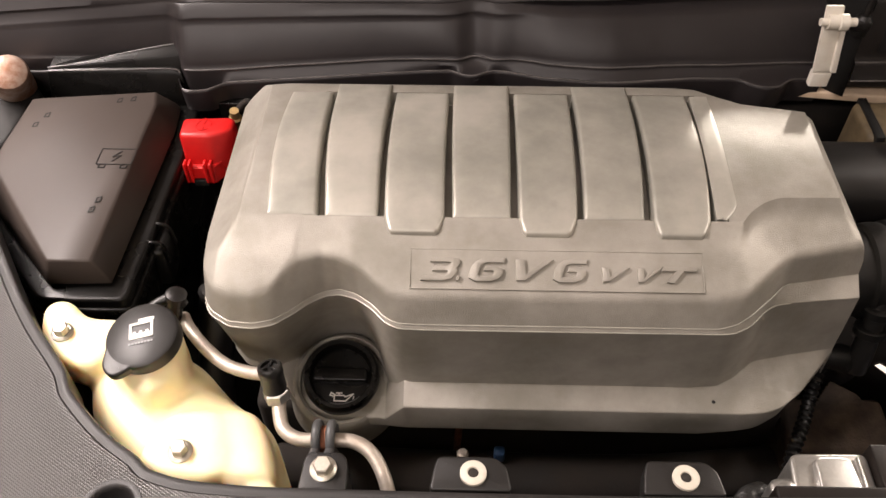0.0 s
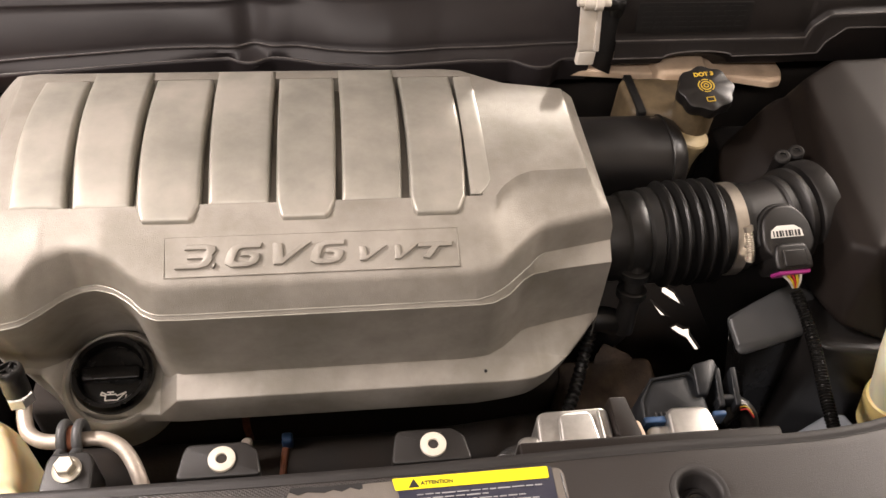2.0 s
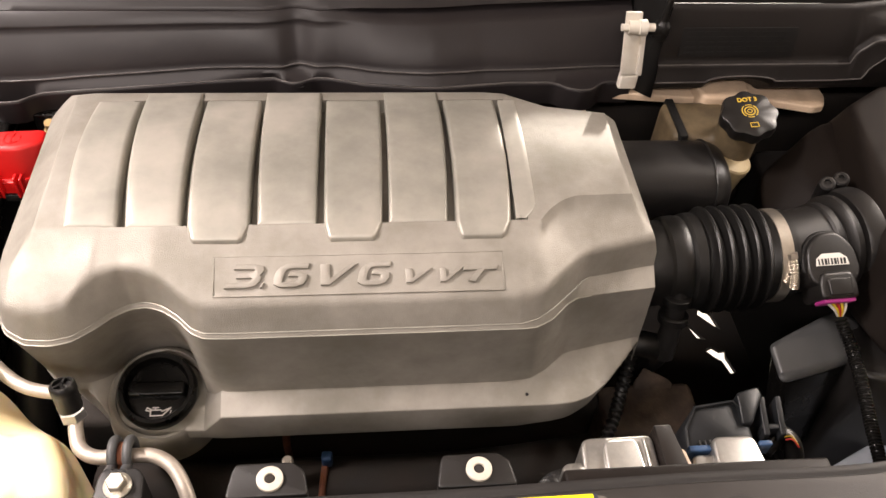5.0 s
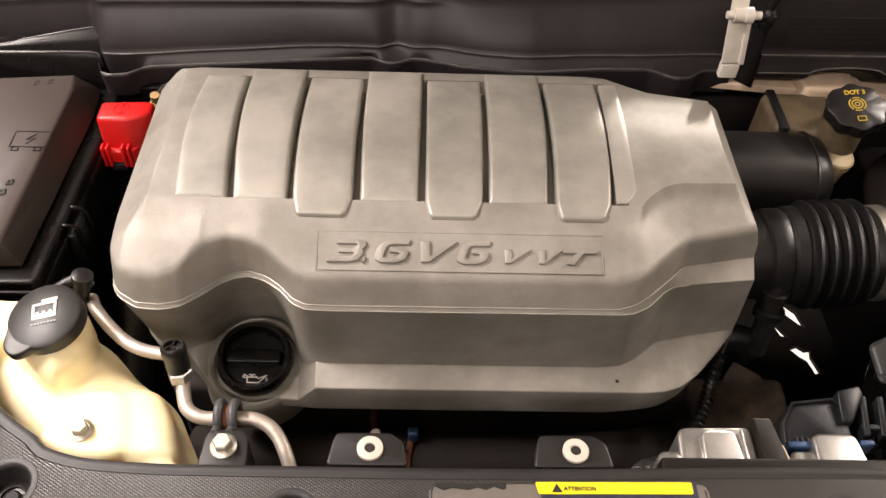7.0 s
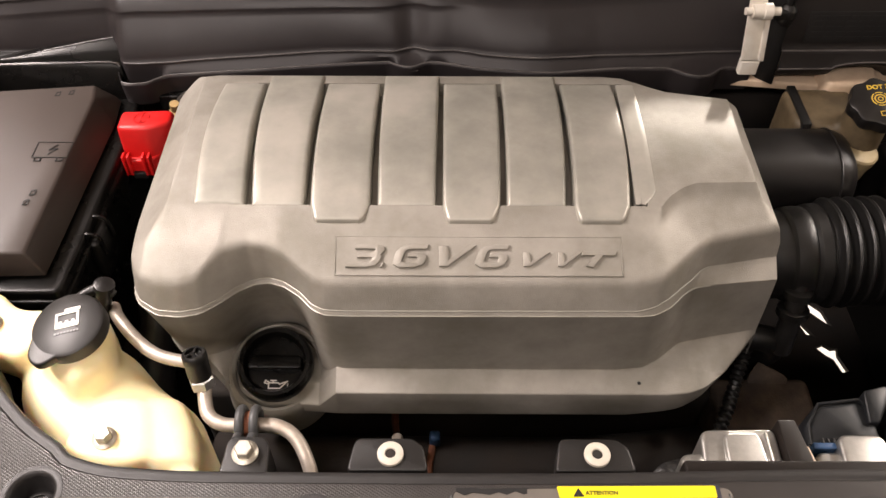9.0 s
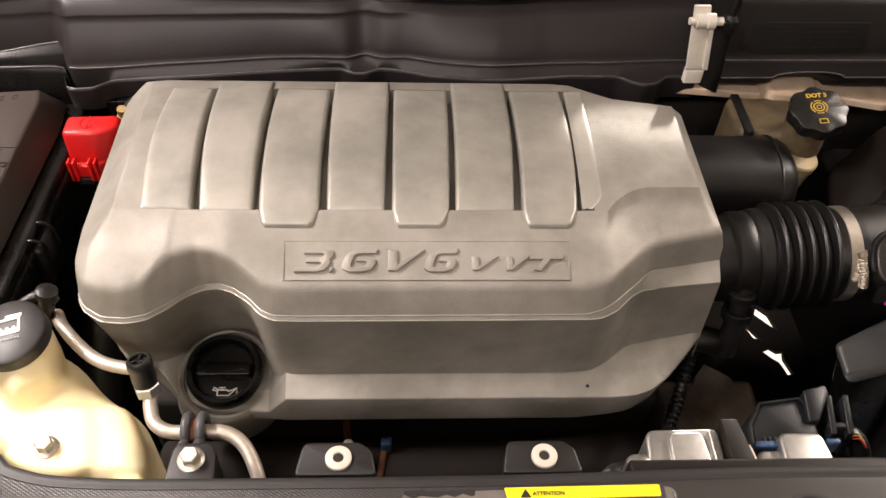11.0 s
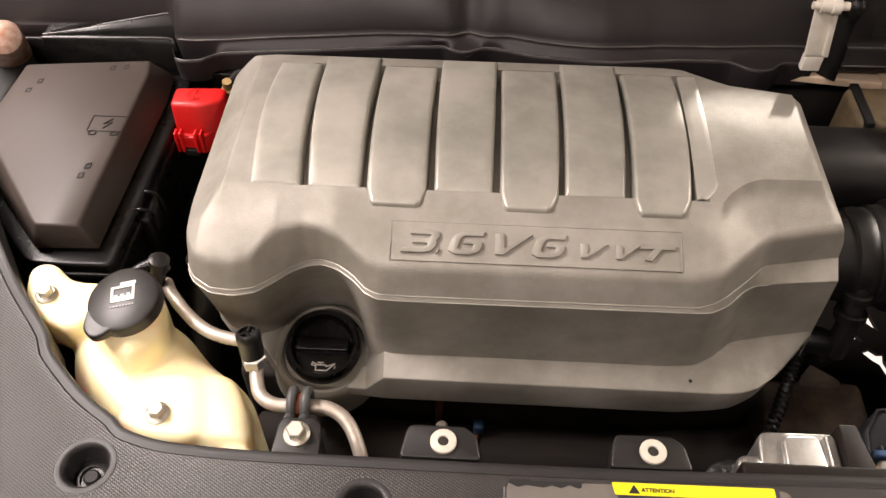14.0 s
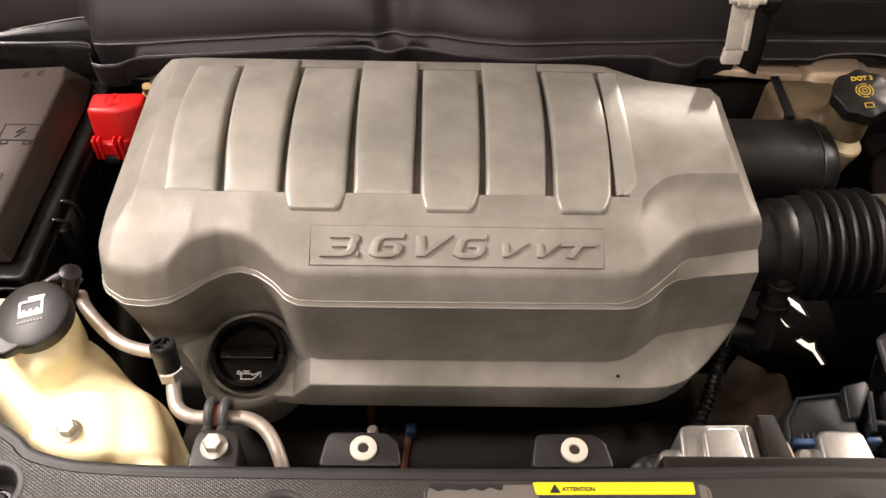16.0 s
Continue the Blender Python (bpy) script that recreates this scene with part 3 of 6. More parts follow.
WALL_FOOT = eased((-0.2505, -0.243, -0.232, -0.215, -0.198, -0.185, -0.172, -0.158, -0.145, -0.130, -0.100, -0.088, -0.079, -0.069, -0.058, -0.044, 0.235, 0.262, 0.279, 0.303, 0.312, 0.342, 0.392),
                  (0.70, 0.55, 0.500, 0.480, 0.474, 0.478, 0.490, 0.508, 0.522, 0.531, 0.531, 0.522, 0.502, 0.473, 0.459, 0.4545, 0.4545, 0.457, 0.466, 0.486, 0.4885, 0.495, 0.504), 0.004)
FLANGE_EDGE = eased((-0.2505, -0.240, -0.225, -0.200, -0.180, -0.160, -0.120, -0.080, -0.050, 0.285, 0.308, 0.327, 0.349, 0.369, 0.392), (0.72, 0.56, 0.51, 0.487, 0.470, 0.447, 0.434, 0.434, 0.4315, 0.4315, 0.4335, 0.440, 0.457, 0.478, 0.504), 0.005)
BROW = eased((-0.2505, -0.205, -0.17, 0.215, 0.243, 0.258, 0.271, 0.287, 0.302, 0.392), (0.52, 0.505, 0.499, 0.499, 0.499, 0.510, 0.529, 0.542, 0.548, 0.550), 0.006)


def cover_section(x):
    """The cover's outline from its back edge over the top and down the front, at x."""
    i = lambda xs, ys: float(np.interp(x, xs, ys))
    back = i((-0.25, -0.245, -0.235, -0.215, -0.19, 0.233, 0.255, 0.274, 0.296, 0.366, 0.392), (0.715, 0.728, 0.738, 0.746, 0.750, 0.750, 0.747, 0.736, 0.723, 0.708, 0.700))
    y0, y1, y2, y3 = UPPER_EDGE(x), SEAM_BACK(x), WALL_FOOT(x), FLANGE_EDGE(x)
    deep = 0.016 if FIELD[0] < x < FIELD[1] else 0.0
    ya = max(BROW(x), y0 + 0.013)
    pts = [(back, 0.88, 0), (back, 1.006, 0.010), (back - 0.010, 1.015, 0.010), (back - 0.022, crown(back - 0.022), 0)]
    f0, f1 = min(FIELD[3], back - 0.024), max(FIELD[2], ya + 0.012)
    f1 = min(f1, f0 - 0.02)
    ya = min(ya, f1 - 0.006)
    y0 = min(y0, ya - 0.006)
    pts += [(f0, crown(f0), 0), (f0 - 0.001, crown(f0) - deep, 0)]
    for k in range(1, 9):
        y = f0 + (f1 - f0) * k / 9
        pts.append((y, crown(y) - deep, 0))
    soft = i((-0.06, -0.04, 0.22, 0.25), (0.016, 0.005, 0.005, 0.009))
    pts += [(f1 + 0.001, crown(f1) - deep, 0), (f1, crown(f1), 0), (ya + 0.002, i((-0.06, -0.04), (1.0145, 1.0130)), soft)]
    # towards the intake end the seam opens into a slanting facet and the foot of the wall into a second one
    y1f = SEAM_FRONT(x) if x > 0.24 else y1 - 0.0028
    z1 = 0.9645 - i((0.27, 0.392), (0, 0.004))
    z1f = 0.9610 - i((0.24, 0.275, 0.392), (0, 0.006, 0.014))
    z2 = 0.862 - i((-0.2, -0.16, -0.07, -0.05), (0, 0.028, 0.028, 0)) + i((0.25, 0.392), (0, 0.004))
    y2f = min(y2 - 0.0012, max(y3 + 0.001, i((0.25, 0.265, 0.346, 0.392), (0.4533, 0.4560, 0.4580, 0.4580))))
    z3 = 0.851 - i((-0.2, -0.16, -0.07, -0.05), (0, 0.026, 0.026, 0)) + i((0.32, 0.349, 0.392), (0, 0.003, 0.012))
    z2f = z3 + 0.0112 * min(1.0, max(0.0, (y2f - y3) / 0.0218)) - i((0.25, 0.346), (0, 0.005))
    y4 = y3 - 0.001 + i((0.30, 0.34, 0.392), (0, 0.006, 0.010))
    z4 = 0.8125 + i((0.25, 0.30, 0.34, 0.392), (0, 0.010, 0.020, 0.030))
    z4 = min(z4, z3 - 0.012)
    z0 = 0.993 + i((0.25, 0.32), (0, 0.005)) + (0.54 * max(0.0, y0 - 0.462) if -0.2 < x < 0 else 0.0)
    pts += [(y0, z0, 0.007), (y1, z1, 0.0008), (y1f, z1f, 0.0012), (y1f + 0.0006, z1f - 0.0035, 0.0008),
            (y2, z2, 0.0012), (y2f, z2f, 0.0012), (y3, z3, 0.0018), (y4, z4, 0.002), (y4 + 0.020, z4 - 0.006, 0)]
    ring = rounded([(p[0], p[1]) for p in pts], [p[2] for p in pts], 4, closed=False)
    cap = min(i((-0.2505, -0.2475, -0.2405, -0.2110, -0.2040, -0.1960), (0.79, 0.93, 0.986, 1.0145, 1.020, 1.04)), i((0.352, 0.366, 0.3800, 0.3880, 0.3920), (1.04, 1.012, 1.000, 0.975, 0.80)))
    low = i((-0.2505, -0.2415, -0.2365, -0.2340), (0.957, 0.957, 0.88, 0.75))
    return [Vector((x, p.x, max(min(p.y, cap), min(low, cap - 0.001)))) for p in ring]


def cover_mesh():
    xs = sorted(set(np.linspace(-0.2505, -0.195, 34).tolist() + np.linspace(-0.195, -0.04, 78).tolist() + np.linspace(-0.04, 0.235, 30).tolist()
                    + np.linspace(0.235, 0.392, 72).tolist() + [FIELD[0] - 0.0004, FIELD[0] + 0.0004, FIELD[1] - 0.0004, FIELD[1] + 0.0004]))
    return grid_mesh([cover_section(x) for x in xs])


engine_cover = thing("engine_cover", (0.07, 0.6, 0.80), "large grey plastic engine cover with seven raised slats", "engine cover")
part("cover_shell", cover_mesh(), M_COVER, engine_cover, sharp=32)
# Thin paler beads paint in the glints along the seam's two edges.
SEAM_X = np.linspace(-0.234, 0.318, 150).tolist()
part("seam_highlight", tube([(x, SEAM_BACK(x) - 0.0002, 0.9647 - float(np.interp(x, (0.27, 0.392), (0, 0.004)))) for x in SEAM_X], 0.0007, n=8, smooth=False), M_PANEL, engine_cover)
part("seam_highlight", tube([(x, (SEAM_FRONT(x) if x > 0.24 else SEAM_BACK(x) - 0.0028) - 0.0003, 0.9608 - float(np.interp(x, (0.24, 0.275, 0.392), (0, 0.006, 0.014)))) for x in SEAM_X], 0.0007, n=8, smooth=False), M_PANEL, engine_cover)


def slat(x0a, x1a, x0b, x1b, y0, y1, lift, sunk, b=0.0038):
    """One raised slat: a and b are its front and back ends."""
    us = [0, 0, 0.15, 0.5, 1.0]
    rows = []
    length = y1 - y0
    ys = [y0 + b * u for u in us] + [y0 + b + (length - 2 * b) * k / 14 for k in range(1, 14)] + [y1 - b * u for u in us[::-1]]
    for j, y in enumerate(ys):
        f = (y - y0) / length
        x0, x1 = x0a + (x0b - x0a) * f, x1a + (x1b - x1a) * f
        x0, x1 = x0 + 0.019 * (x0 - 0.055) * math.sin(math.pi * f), x1 + 0.019 * (x1 - 0.055) * math.sin(math.pi * f)
        if y0 < 0.52 and y < 0.531:
            flare = ((0.531 - y) / 0.0185)
            x0, x1 = x0 + 0.0035 * flare, x1 - 0.0060 * flare
            x0, x1 = x0 + 0.004 * max(0, flare - 0.7) ** 2 * 9, x1 - 0.004 * max(0, flare - 0.7) ** 2 * 9
        xs = [x0 + b * u for u in us] + [x0 + b + (x1 - x0 - 2 * b) * k / 6 for k in range(1, 6)] + [x1 - b * u for u in us[::-1]]
        row = []
        for k, x in enumerate(xs):
            d = min(x - x0, x1 - x, y - y0, y1 - y)
            e = max(0.0, 1 - d / b)
            z = crown(min(max(y, 0.512), 0.728)) + lift * (sunk + (1 - sunk) * min(1.0, (y - y0) / 0.045)) - b * (1 - math.sqrt(max(0, 1 - e * e)))
            if j in (0, len(ys) - 1) or k in (0, len(xs) - 1):
                z = crown(y) - 0.0155
            bow = 0.0025 * math.sin(math.pi * f)
            row.append(Vector((x, y, z + bow)))
        rows.append(row)
    return grid_mesh(rows)


front_x = [-0.1770, -0.1258, -0.0695, -0.0070, 0.0542, 0.1148, 0.1772, 0.2362]
back_x = [-0.1790, -0.1325, -0.0692, -0.0082, 0.0555, 0.1175, 0.1808, 0.2410]
for k in range(7):
    gf, gb = (0, 0) if k == 0 else (0.0034, 0.0025)
    y0, y1 = (0.5312, 0.7155)
    lift = 0.0022
    if k in (1, 3, 5):
        y1, lift = 0.728, 0.004
    if k in (2, 4, 6):
        y0, y1, lift = 0.5125, 0.7125, 0.0035
    if k == 0:
        lift = 0.0012
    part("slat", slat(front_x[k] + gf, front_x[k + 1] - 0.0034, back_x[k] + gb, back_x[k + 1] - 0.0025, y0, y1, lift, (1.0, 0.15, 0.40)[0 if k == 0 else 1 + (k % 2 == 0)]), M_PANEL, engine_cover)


def edge_strip():
    """The flat strip beside the last slat, cut off aslant at its front corner."""
    rows = []
    for y in [0.5325, 0.5325, 0.5333] + np.linspace(0.535, 0.7105, 24).tolist() + [0.7125, 0.7135, 0.7135]:
        x0 = 0.2395 + 0.0045 * (y - 0.5325) / 0.181
        x1 = float(np.interp(y, (0.5325, 0.547, 0.63, 0.7135), (0.2490, 0.2610, 0.2625, 0.2630)))
        end = y in (0.5325, 0.7135) and (not rows or len(rows) == 29)
        row = []
        for k, x in enumerate((x0, x0, x0 + 0.0012, x0 + 0.006, x1 - 0.006, x1 - 0.0015, x1 - 0.0005, x1)):
            z = crown(y) + (0.0010 if 1 < k < 6 else 0.0006)
            if k in (0, 7) or end:
                z = crown(y) - 0.0155 if k < 3 else crown(y) - 0.004
            row.append(Vector((x, y, z)))
        rows.append(row)
    return grid_mesh(rows)


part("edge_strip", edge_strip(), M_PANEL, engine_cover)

# badge on the sloping front
badge = frame_at((-0.0412, 0.4665, 0.9952), (1, 0, 0), (0, 0.0345, 0.0163))
SLOPE = math.hypot(0.0345, 0.0163)
for r in ((0, 0.2646, 0, 0.0013), (0, 0.2646, SLOPE - 0.0013, SLOPE), (0, 0.0013, 0.0013, SLOPE - 0.0013), (0.2633, 0.2646, 0.0013, SLOPE - 0.0013)):
    part("badge_border", placed(box(r[0], r[1], r[2], r[3], -0.003, 0.0016, 0.0004, 1), badge), M_COVER, engine_cover)
part("badge_field", placed(box(0.0013, 0.2633, 0.0013, SLOPE - 0.0013, -0.004, 0.0004, 0.0002, 1), badge), M_COVER, engine_cover)


def ribbon(path, wx, wy):
    """The outline of a band along a path: wx is the width of its upright runs, wy of its level runs."""
    k = wx / wy
    pts = [Vector((x, y * k)) for x, y in path]
    one, two = [], []
    for i, p in enumerate(pts):
        a = (p - pts[i - 1]).normalized() if i else (pts[1] - p).normalized()
        b = (pts[i + 1] - p).normalized() if i < len(pts) - 1 else a
        m = (a + b).normalized()
        side = Vector((-m.y, m.x)) * (wx / 2) / max(0.5, m.dot(a))
        one.append(p + side)
        two.append(p - side)
    return [Vector((q.x, q.y / k)) for q in one + two[::-1]]


def raised_glyph(paths, x0, x1, y0, y1, wx, wy, lean=0.36):
    """A raised slanted block character from bands in a unit square."""
    bm = bmesh.new()
    for k, path in enumerate(paths):
        at = [(x0 + wx / 2 + u * (x1 - x0 - wx), y0 + wy / 2 + v * (y1 - y0 - wy)) for u, v in path]
        ring = [Vector(p) for p in at] if len(path) == 7 and path[0][1] == path[1][1] == 1.1 else ribbon(at, wx, wy)
        join(bm, slab(ring, -0.003, 0.0034 - 0.00012 * k, 0.0009, 0, seg=2))
    for v in bm.verts:
        v.co.x += lean * (v.co.y - y0)
    return bm


THREE = [[(-0.05, 1), (0.72, 1), (0.95, 0.93), (1, 0.78), (0.95, 0.62), (0.80, 0.52), (0.98, 0.42), (1, 0.25), (0.92, 0.07), (0.70, 0), (-0.15, 0)], [(0.18, 0.52), (0.80, 0.52)]]
SIX = [[(1.06, 1), (0.45, 1), (0.22, 0.96), (0.07, 0.86), (0.0, 0.68), (0, 0.27), (0.05, 0.10), (0.22, 0), (0.76, 0), (0.95, 0.09), (1, 0.27), (0.95, 0.47), (0.76, 0.57), (0.36, 0.57)]]
VEE = [[(-0.16, 1.1), (0.16, 1.1), (0.36, 0.26), (0.90, 1.1), (1.12, 1.1), (0.42, -0.1), (0.12, -0.1)]]
TEE = [[(-0.08, 1), (1.1, 1)], [(0.56, 0.95), (0.36, -0.08)]]
DOT = [[(0, 0.5), (1, 0.5)]]
for glyph, x0, x1, y0, y1, wx, wy in ((THREE, 0.0094, 0.0400, 0.0076, 0.0296, 0.0082, 0.0047), (DOT, 0.0398, 0.0462, 0.0076, 0.0122, 0.0040, 0.0045), (SIX, 0.0512, 0.0815, 0.0076, 0.0296, 0.0082, 0.0047),
                                      (VEE, 0.0880, 0.1235, 0.0076, 0.0296, 0.0088, 0.0056), (SIX, 0.1266, 0.1556, 0.0076, 0.0296, 0.0082, 0.0047),
                                      (VEE, 0.1668, 0.1938, 0.0076, 0.0238, 0.0072, 0.0052), (VEE, 0.1985, 0.2232, 0.0076, 0.0238, 0.0072, 0.0052), (TEE, 0.2200, 0.2540, 0.0076, 0.0238, 0.0072, 0.0044)):
    part("raised_character", placed(raised_glyph(glyph, x0, x1, y0, y1, wx, wy), badge @ Matrix.Translation((0, 0, 0.0006))), M_COVER, engine_cover, sharp=30)

# moulded seat round the oil filler
OIL = Vector((-0.1172, 0.4725, 0.838))
OIL_AXIS = (0.02, -0.26, 0.965)
part("filler_seat", lathe([(0.0600, -0.05), (0.0560, -0.022), (0.0535, -0.010), (0.0510, -0.004), (0.0475, -0.001), (0.0440, -0.003), (0.0415, -0.02)], OIL, OIL_AXIS, 64), M_COVER, engine_cover)
part("rivet_dot", lathe([(0.0016, -0.001), (0.0016, 0.0008), (0, 0.001)], (0.258, 0.4415, 0.857), (0, -0.8, 0.6), 12), M_INK, engine_cover)

# oil filler cap
oil_cap = thing("oil_filler_cap", OIL, "round black oil filler cap with grip bar and oil can symbol", "cap")
part("cap_rim", lathe([(0.0375, -0.012), (0.0395, 0.006), (0.039, 0.013), (0.0365, 0.0165), (0.0325, 0.016), (0.0305, 0.0125), (0.0300, 0.0045), (0, 0.004)], OIL, OIL_AXIS, 56), M_GLOSSBLK, oil_cap)
oil_frame = frame_at(OIL, (1, 0, 0), Vector((0, 0.965, 0.26)))
part("grip_bar", placed(slab(rect(-0.0285, 0.0285, -0.007, 0.0080), 0.0, 0.0135, 0.003, 0.004), oil_frame), M_GLOSSBLK, oil_cap)


def oil_can(m, k):
    """An oil can with a spout and a drop."""
    bits = [outline_bars([(-7, -4), (4.5, -4), (12, 3.4), (4, 0.4), (2.5, 1.8), (-7, 1.8)], 1.3, 0.4), outline_bars([(-7, 0.6), (-11.5, 1.8), (-10.5, 4.4), (-6, 2.0)], 1.3, 0.36, False),
            outline_bars([(-2.5, 2.0), (-2.5, 4.2)], 1.3, 0.34, False), outline_bars([(-5, 4.2), (0.2, 4.2)], 1.3, 0.38, False), outline_bars([(12.6, 0.6), (12.2, -1.4)], 1.1, 0.38, False)]
    return placed(join(*bits), m @ Matrix.Scale(k, 4))


part("oil_symbol", oil_can(oil_frame @ Matrix.Translation((0.0015, -0.0215, 0.0046)), 0.00102), M_WHITE, oil_cap)


# ---- left side: fuse box, battery cap, coolant tank ----
fuse = thing("fuse_box", (-0.44, 0.68, 0.80), "black plastic fuse box with a sloping-edged satin lid", "fuse box")
part("lid", hull([(-0.527, 0.806, 0.938), (-0.378, 0.822, 0.938), (-0.372, 0.795, 0.938), (-0.374, 0.545, 0.936), (-0.420, 0.544, 0.936), (-0.519, 0.672, 0.938), (-0.532, 0.71, 0.938),
                  (-0.535, 0.815, 0.905), (-0.358, 0.842, 0.900), (-0.353, 0.79, 0.900), (-0.360, 0.541, 0.902), (-0.428, 0.538, 0.902), (-0.540, 0.66, 0.905)], 0.003), M_BOX, fuse)
part("body", slab([(-0.545, 0.825), (-0.338, 0.85), (-0.335, 0.79), (-0.342, 0.523), (-0.436, 0.522), (-0.556, 0.655)], 0.72, 0.898, 0.004, 0.012), M_GLOSSBLK, fuse)
part("rim", slab([(-0.549, 0.829), (-0.334, 0.854), (-0.331, 0.79), (-0.338, 0.519), (-0.438, 0.518), (-0.56, 0.653)], 0.878, 0.886, 0.003, 0.012), M_GLOSSBLK, fuse)
for y in (0.608, 0.636):
    part("latch", tube([(-0.352, y, 0.893), (-0.336, y, 0.895), (-0.327, y, 0.888), (-0.325, y, 0.865)], 0.0022, n=8, per=5), M_GLOSSBLK, fuse)
part("latch_plate", box(-0.345, -0.327, 0.600, 0.644, 0.83, 0.886, 0.005), M_GLOSSBLK, fuse)


# Relief of the lid's own plastic, coloured dark to draw its shading.
fsym = frame_at((-0.412, 0.682, 0.9381), (1, 0, 0), (0, 1, 0))
part("moulded_symbol", placed(join(outline_bars([(0, 0.006), (0.040, 0.006), (0.040, 0.032), (0, 0.032)], 0.0007, 0.0006), outline_bars([(0.004, 0.006), (0.004, 0), (0.011, 0), (0.011, 0.006)], 0.001, 0.0006),
                                   outline_bars([(0.029, 0.006), (0.029, 0), (0.036, 0), (0.036, 0.006)], 0.001, 0.0006),
                                   outline_bars([(0.024, 0.028), (0.016, 0.019), (0.025, 0.021), (0.017, 0.011)], 0.001, 0.0006, False)), fsym @ Matrix.Translation((0, 0, -0.0003))), M_EMBOSS, fuse)
for sx, sy in ((-0.508, 0.752), (-0.500, 0.770), (-0.420, 0.800), (-0.404, 0.803), (-0.397, 0.612), (-0.394, 0.627)):
    part("moulded_mark", placed(join(outline_bars([(0, 0), (0.005, 0), (0.0055, 0.0075), (0.001, 0.006)], 0.0012, 0.0005)), frame_at((sx, sy, 0.9379), (1, 0.1, 0), (0, 1, 0))), M_EMBOSS, fuse)

red = thing("battery_terminal_cap", (-0.31, 0.755, 0.86), "bright red plastic battery jump terminal cap with clip slots", "terminal cap")
part("cap_body", hull([(-0.337, 0.784, 0.928), (-0.275, 0.788, 0.928), (-0.334, 0.748, 0.932), (-0.298, 0.748, 0.932), (-0.271, 0.760, 0.93), (-0.332, 0.739, 0.888), (-0.299, 0.739, 0.888), (-0.284, 0.752, 0.87),
                       (-0.271, 0.79, 0.86), (-0.335, 0.786, 0.87)], 0.005), M_RED, red)
part("skirt", slab([(-0.332, 0.733), (-0.298, 0.733), (-0.288, 0.748), (-0.288, 0.785), (-0.332, 0.785)], 0.868, 0.892, 0.002, 0.003), M_RED, red)
for x in (-0.3315, -0.3255, -0.3075, -0.3005):
    part("clip_rib", box(x, x + 0.003, 0.7275, 0.738, 0.872, 0.902, 0.001), M_RED, red)
part("dark_slot", box(-0.3235, -0.3065, 0.7285, 0.7345, 0.866, 0.8755, 0.001), M_DULL, red)
part("moulded_sign", placed(join(outline_bars([(0.009 * math.cos(a), 0.011 * math.sin(a)) for a in np.linspace(0, 5.6, 15)], 0.0011, 0.0006, False), bar(-0.0007, 0.0007, 0.002, 0.013, 0.0006), bar(-0.0007, 0.0007, -0.012, -0.003, 0.0006)), frame_at((-0.308, 0.768, 0.9308), (1, 0, 0), (0, 1, -0.06))), M_RED, red)

stud = thing("fuel_fitting", (-0.290, 0.840, 0.86), "small brass pipe fitting in a dark holder beside the engine cover", "pipe fitting")
part("holder", box(-0.312, -0.272, 0.842, 0.862, 0.85, 0.905, 0.003), M_GLOSSBLK, stud)
part("stem", lathe([(0.007, -0.03), (0.007, 0.010), (0.0085, 0.012), (0.0085, 0.020), (0.006, 0.022), (0.006, 0.034), (0, 0.034)], (-0.291, 0.834, 0.872), (0.1, -0.2, 1), 12), M_BRASS, stud)
part("pipe", tube([(-0.285, 0.836, 0.90), (-0.272, 0.842, 0.908), (-0.258, 0.838, 0.89)], 0.0045), M_DEEP, stud)


def merged(bms, voxel, relax):
    """Melts overlapping closed forms into one soft moulded skin."""
    me = bpy.data.meshes.new("moulded")
    bm = join(*bms)
    bmesh.ops.recalc_face_normals(bm, faces=bm.faces)
    bm.to_mesh(me)
    bm.free()
    ob = new("moulded", me)
    r = ob.modifiers.new("remesh", "REMESH")
    r.mode, r.voxel_size = "VOXEL", voxel
    s = ob.modifiers.new("smooth", "SMOOTH")
    s.iterations, s.factor = relax, 0.6
    out = bpy.data.meshes.new_from_object(ob.evaluated_get(bpy.context.evaluated_depsgraph_get()))
    bm = bmesh.new()
    bm.from_mesh(out)
    bpy.data.objects.remove(ob)
    bpy.data.meshes.remove(me)
    bpy.data.meshes.remove(out)
    return bm


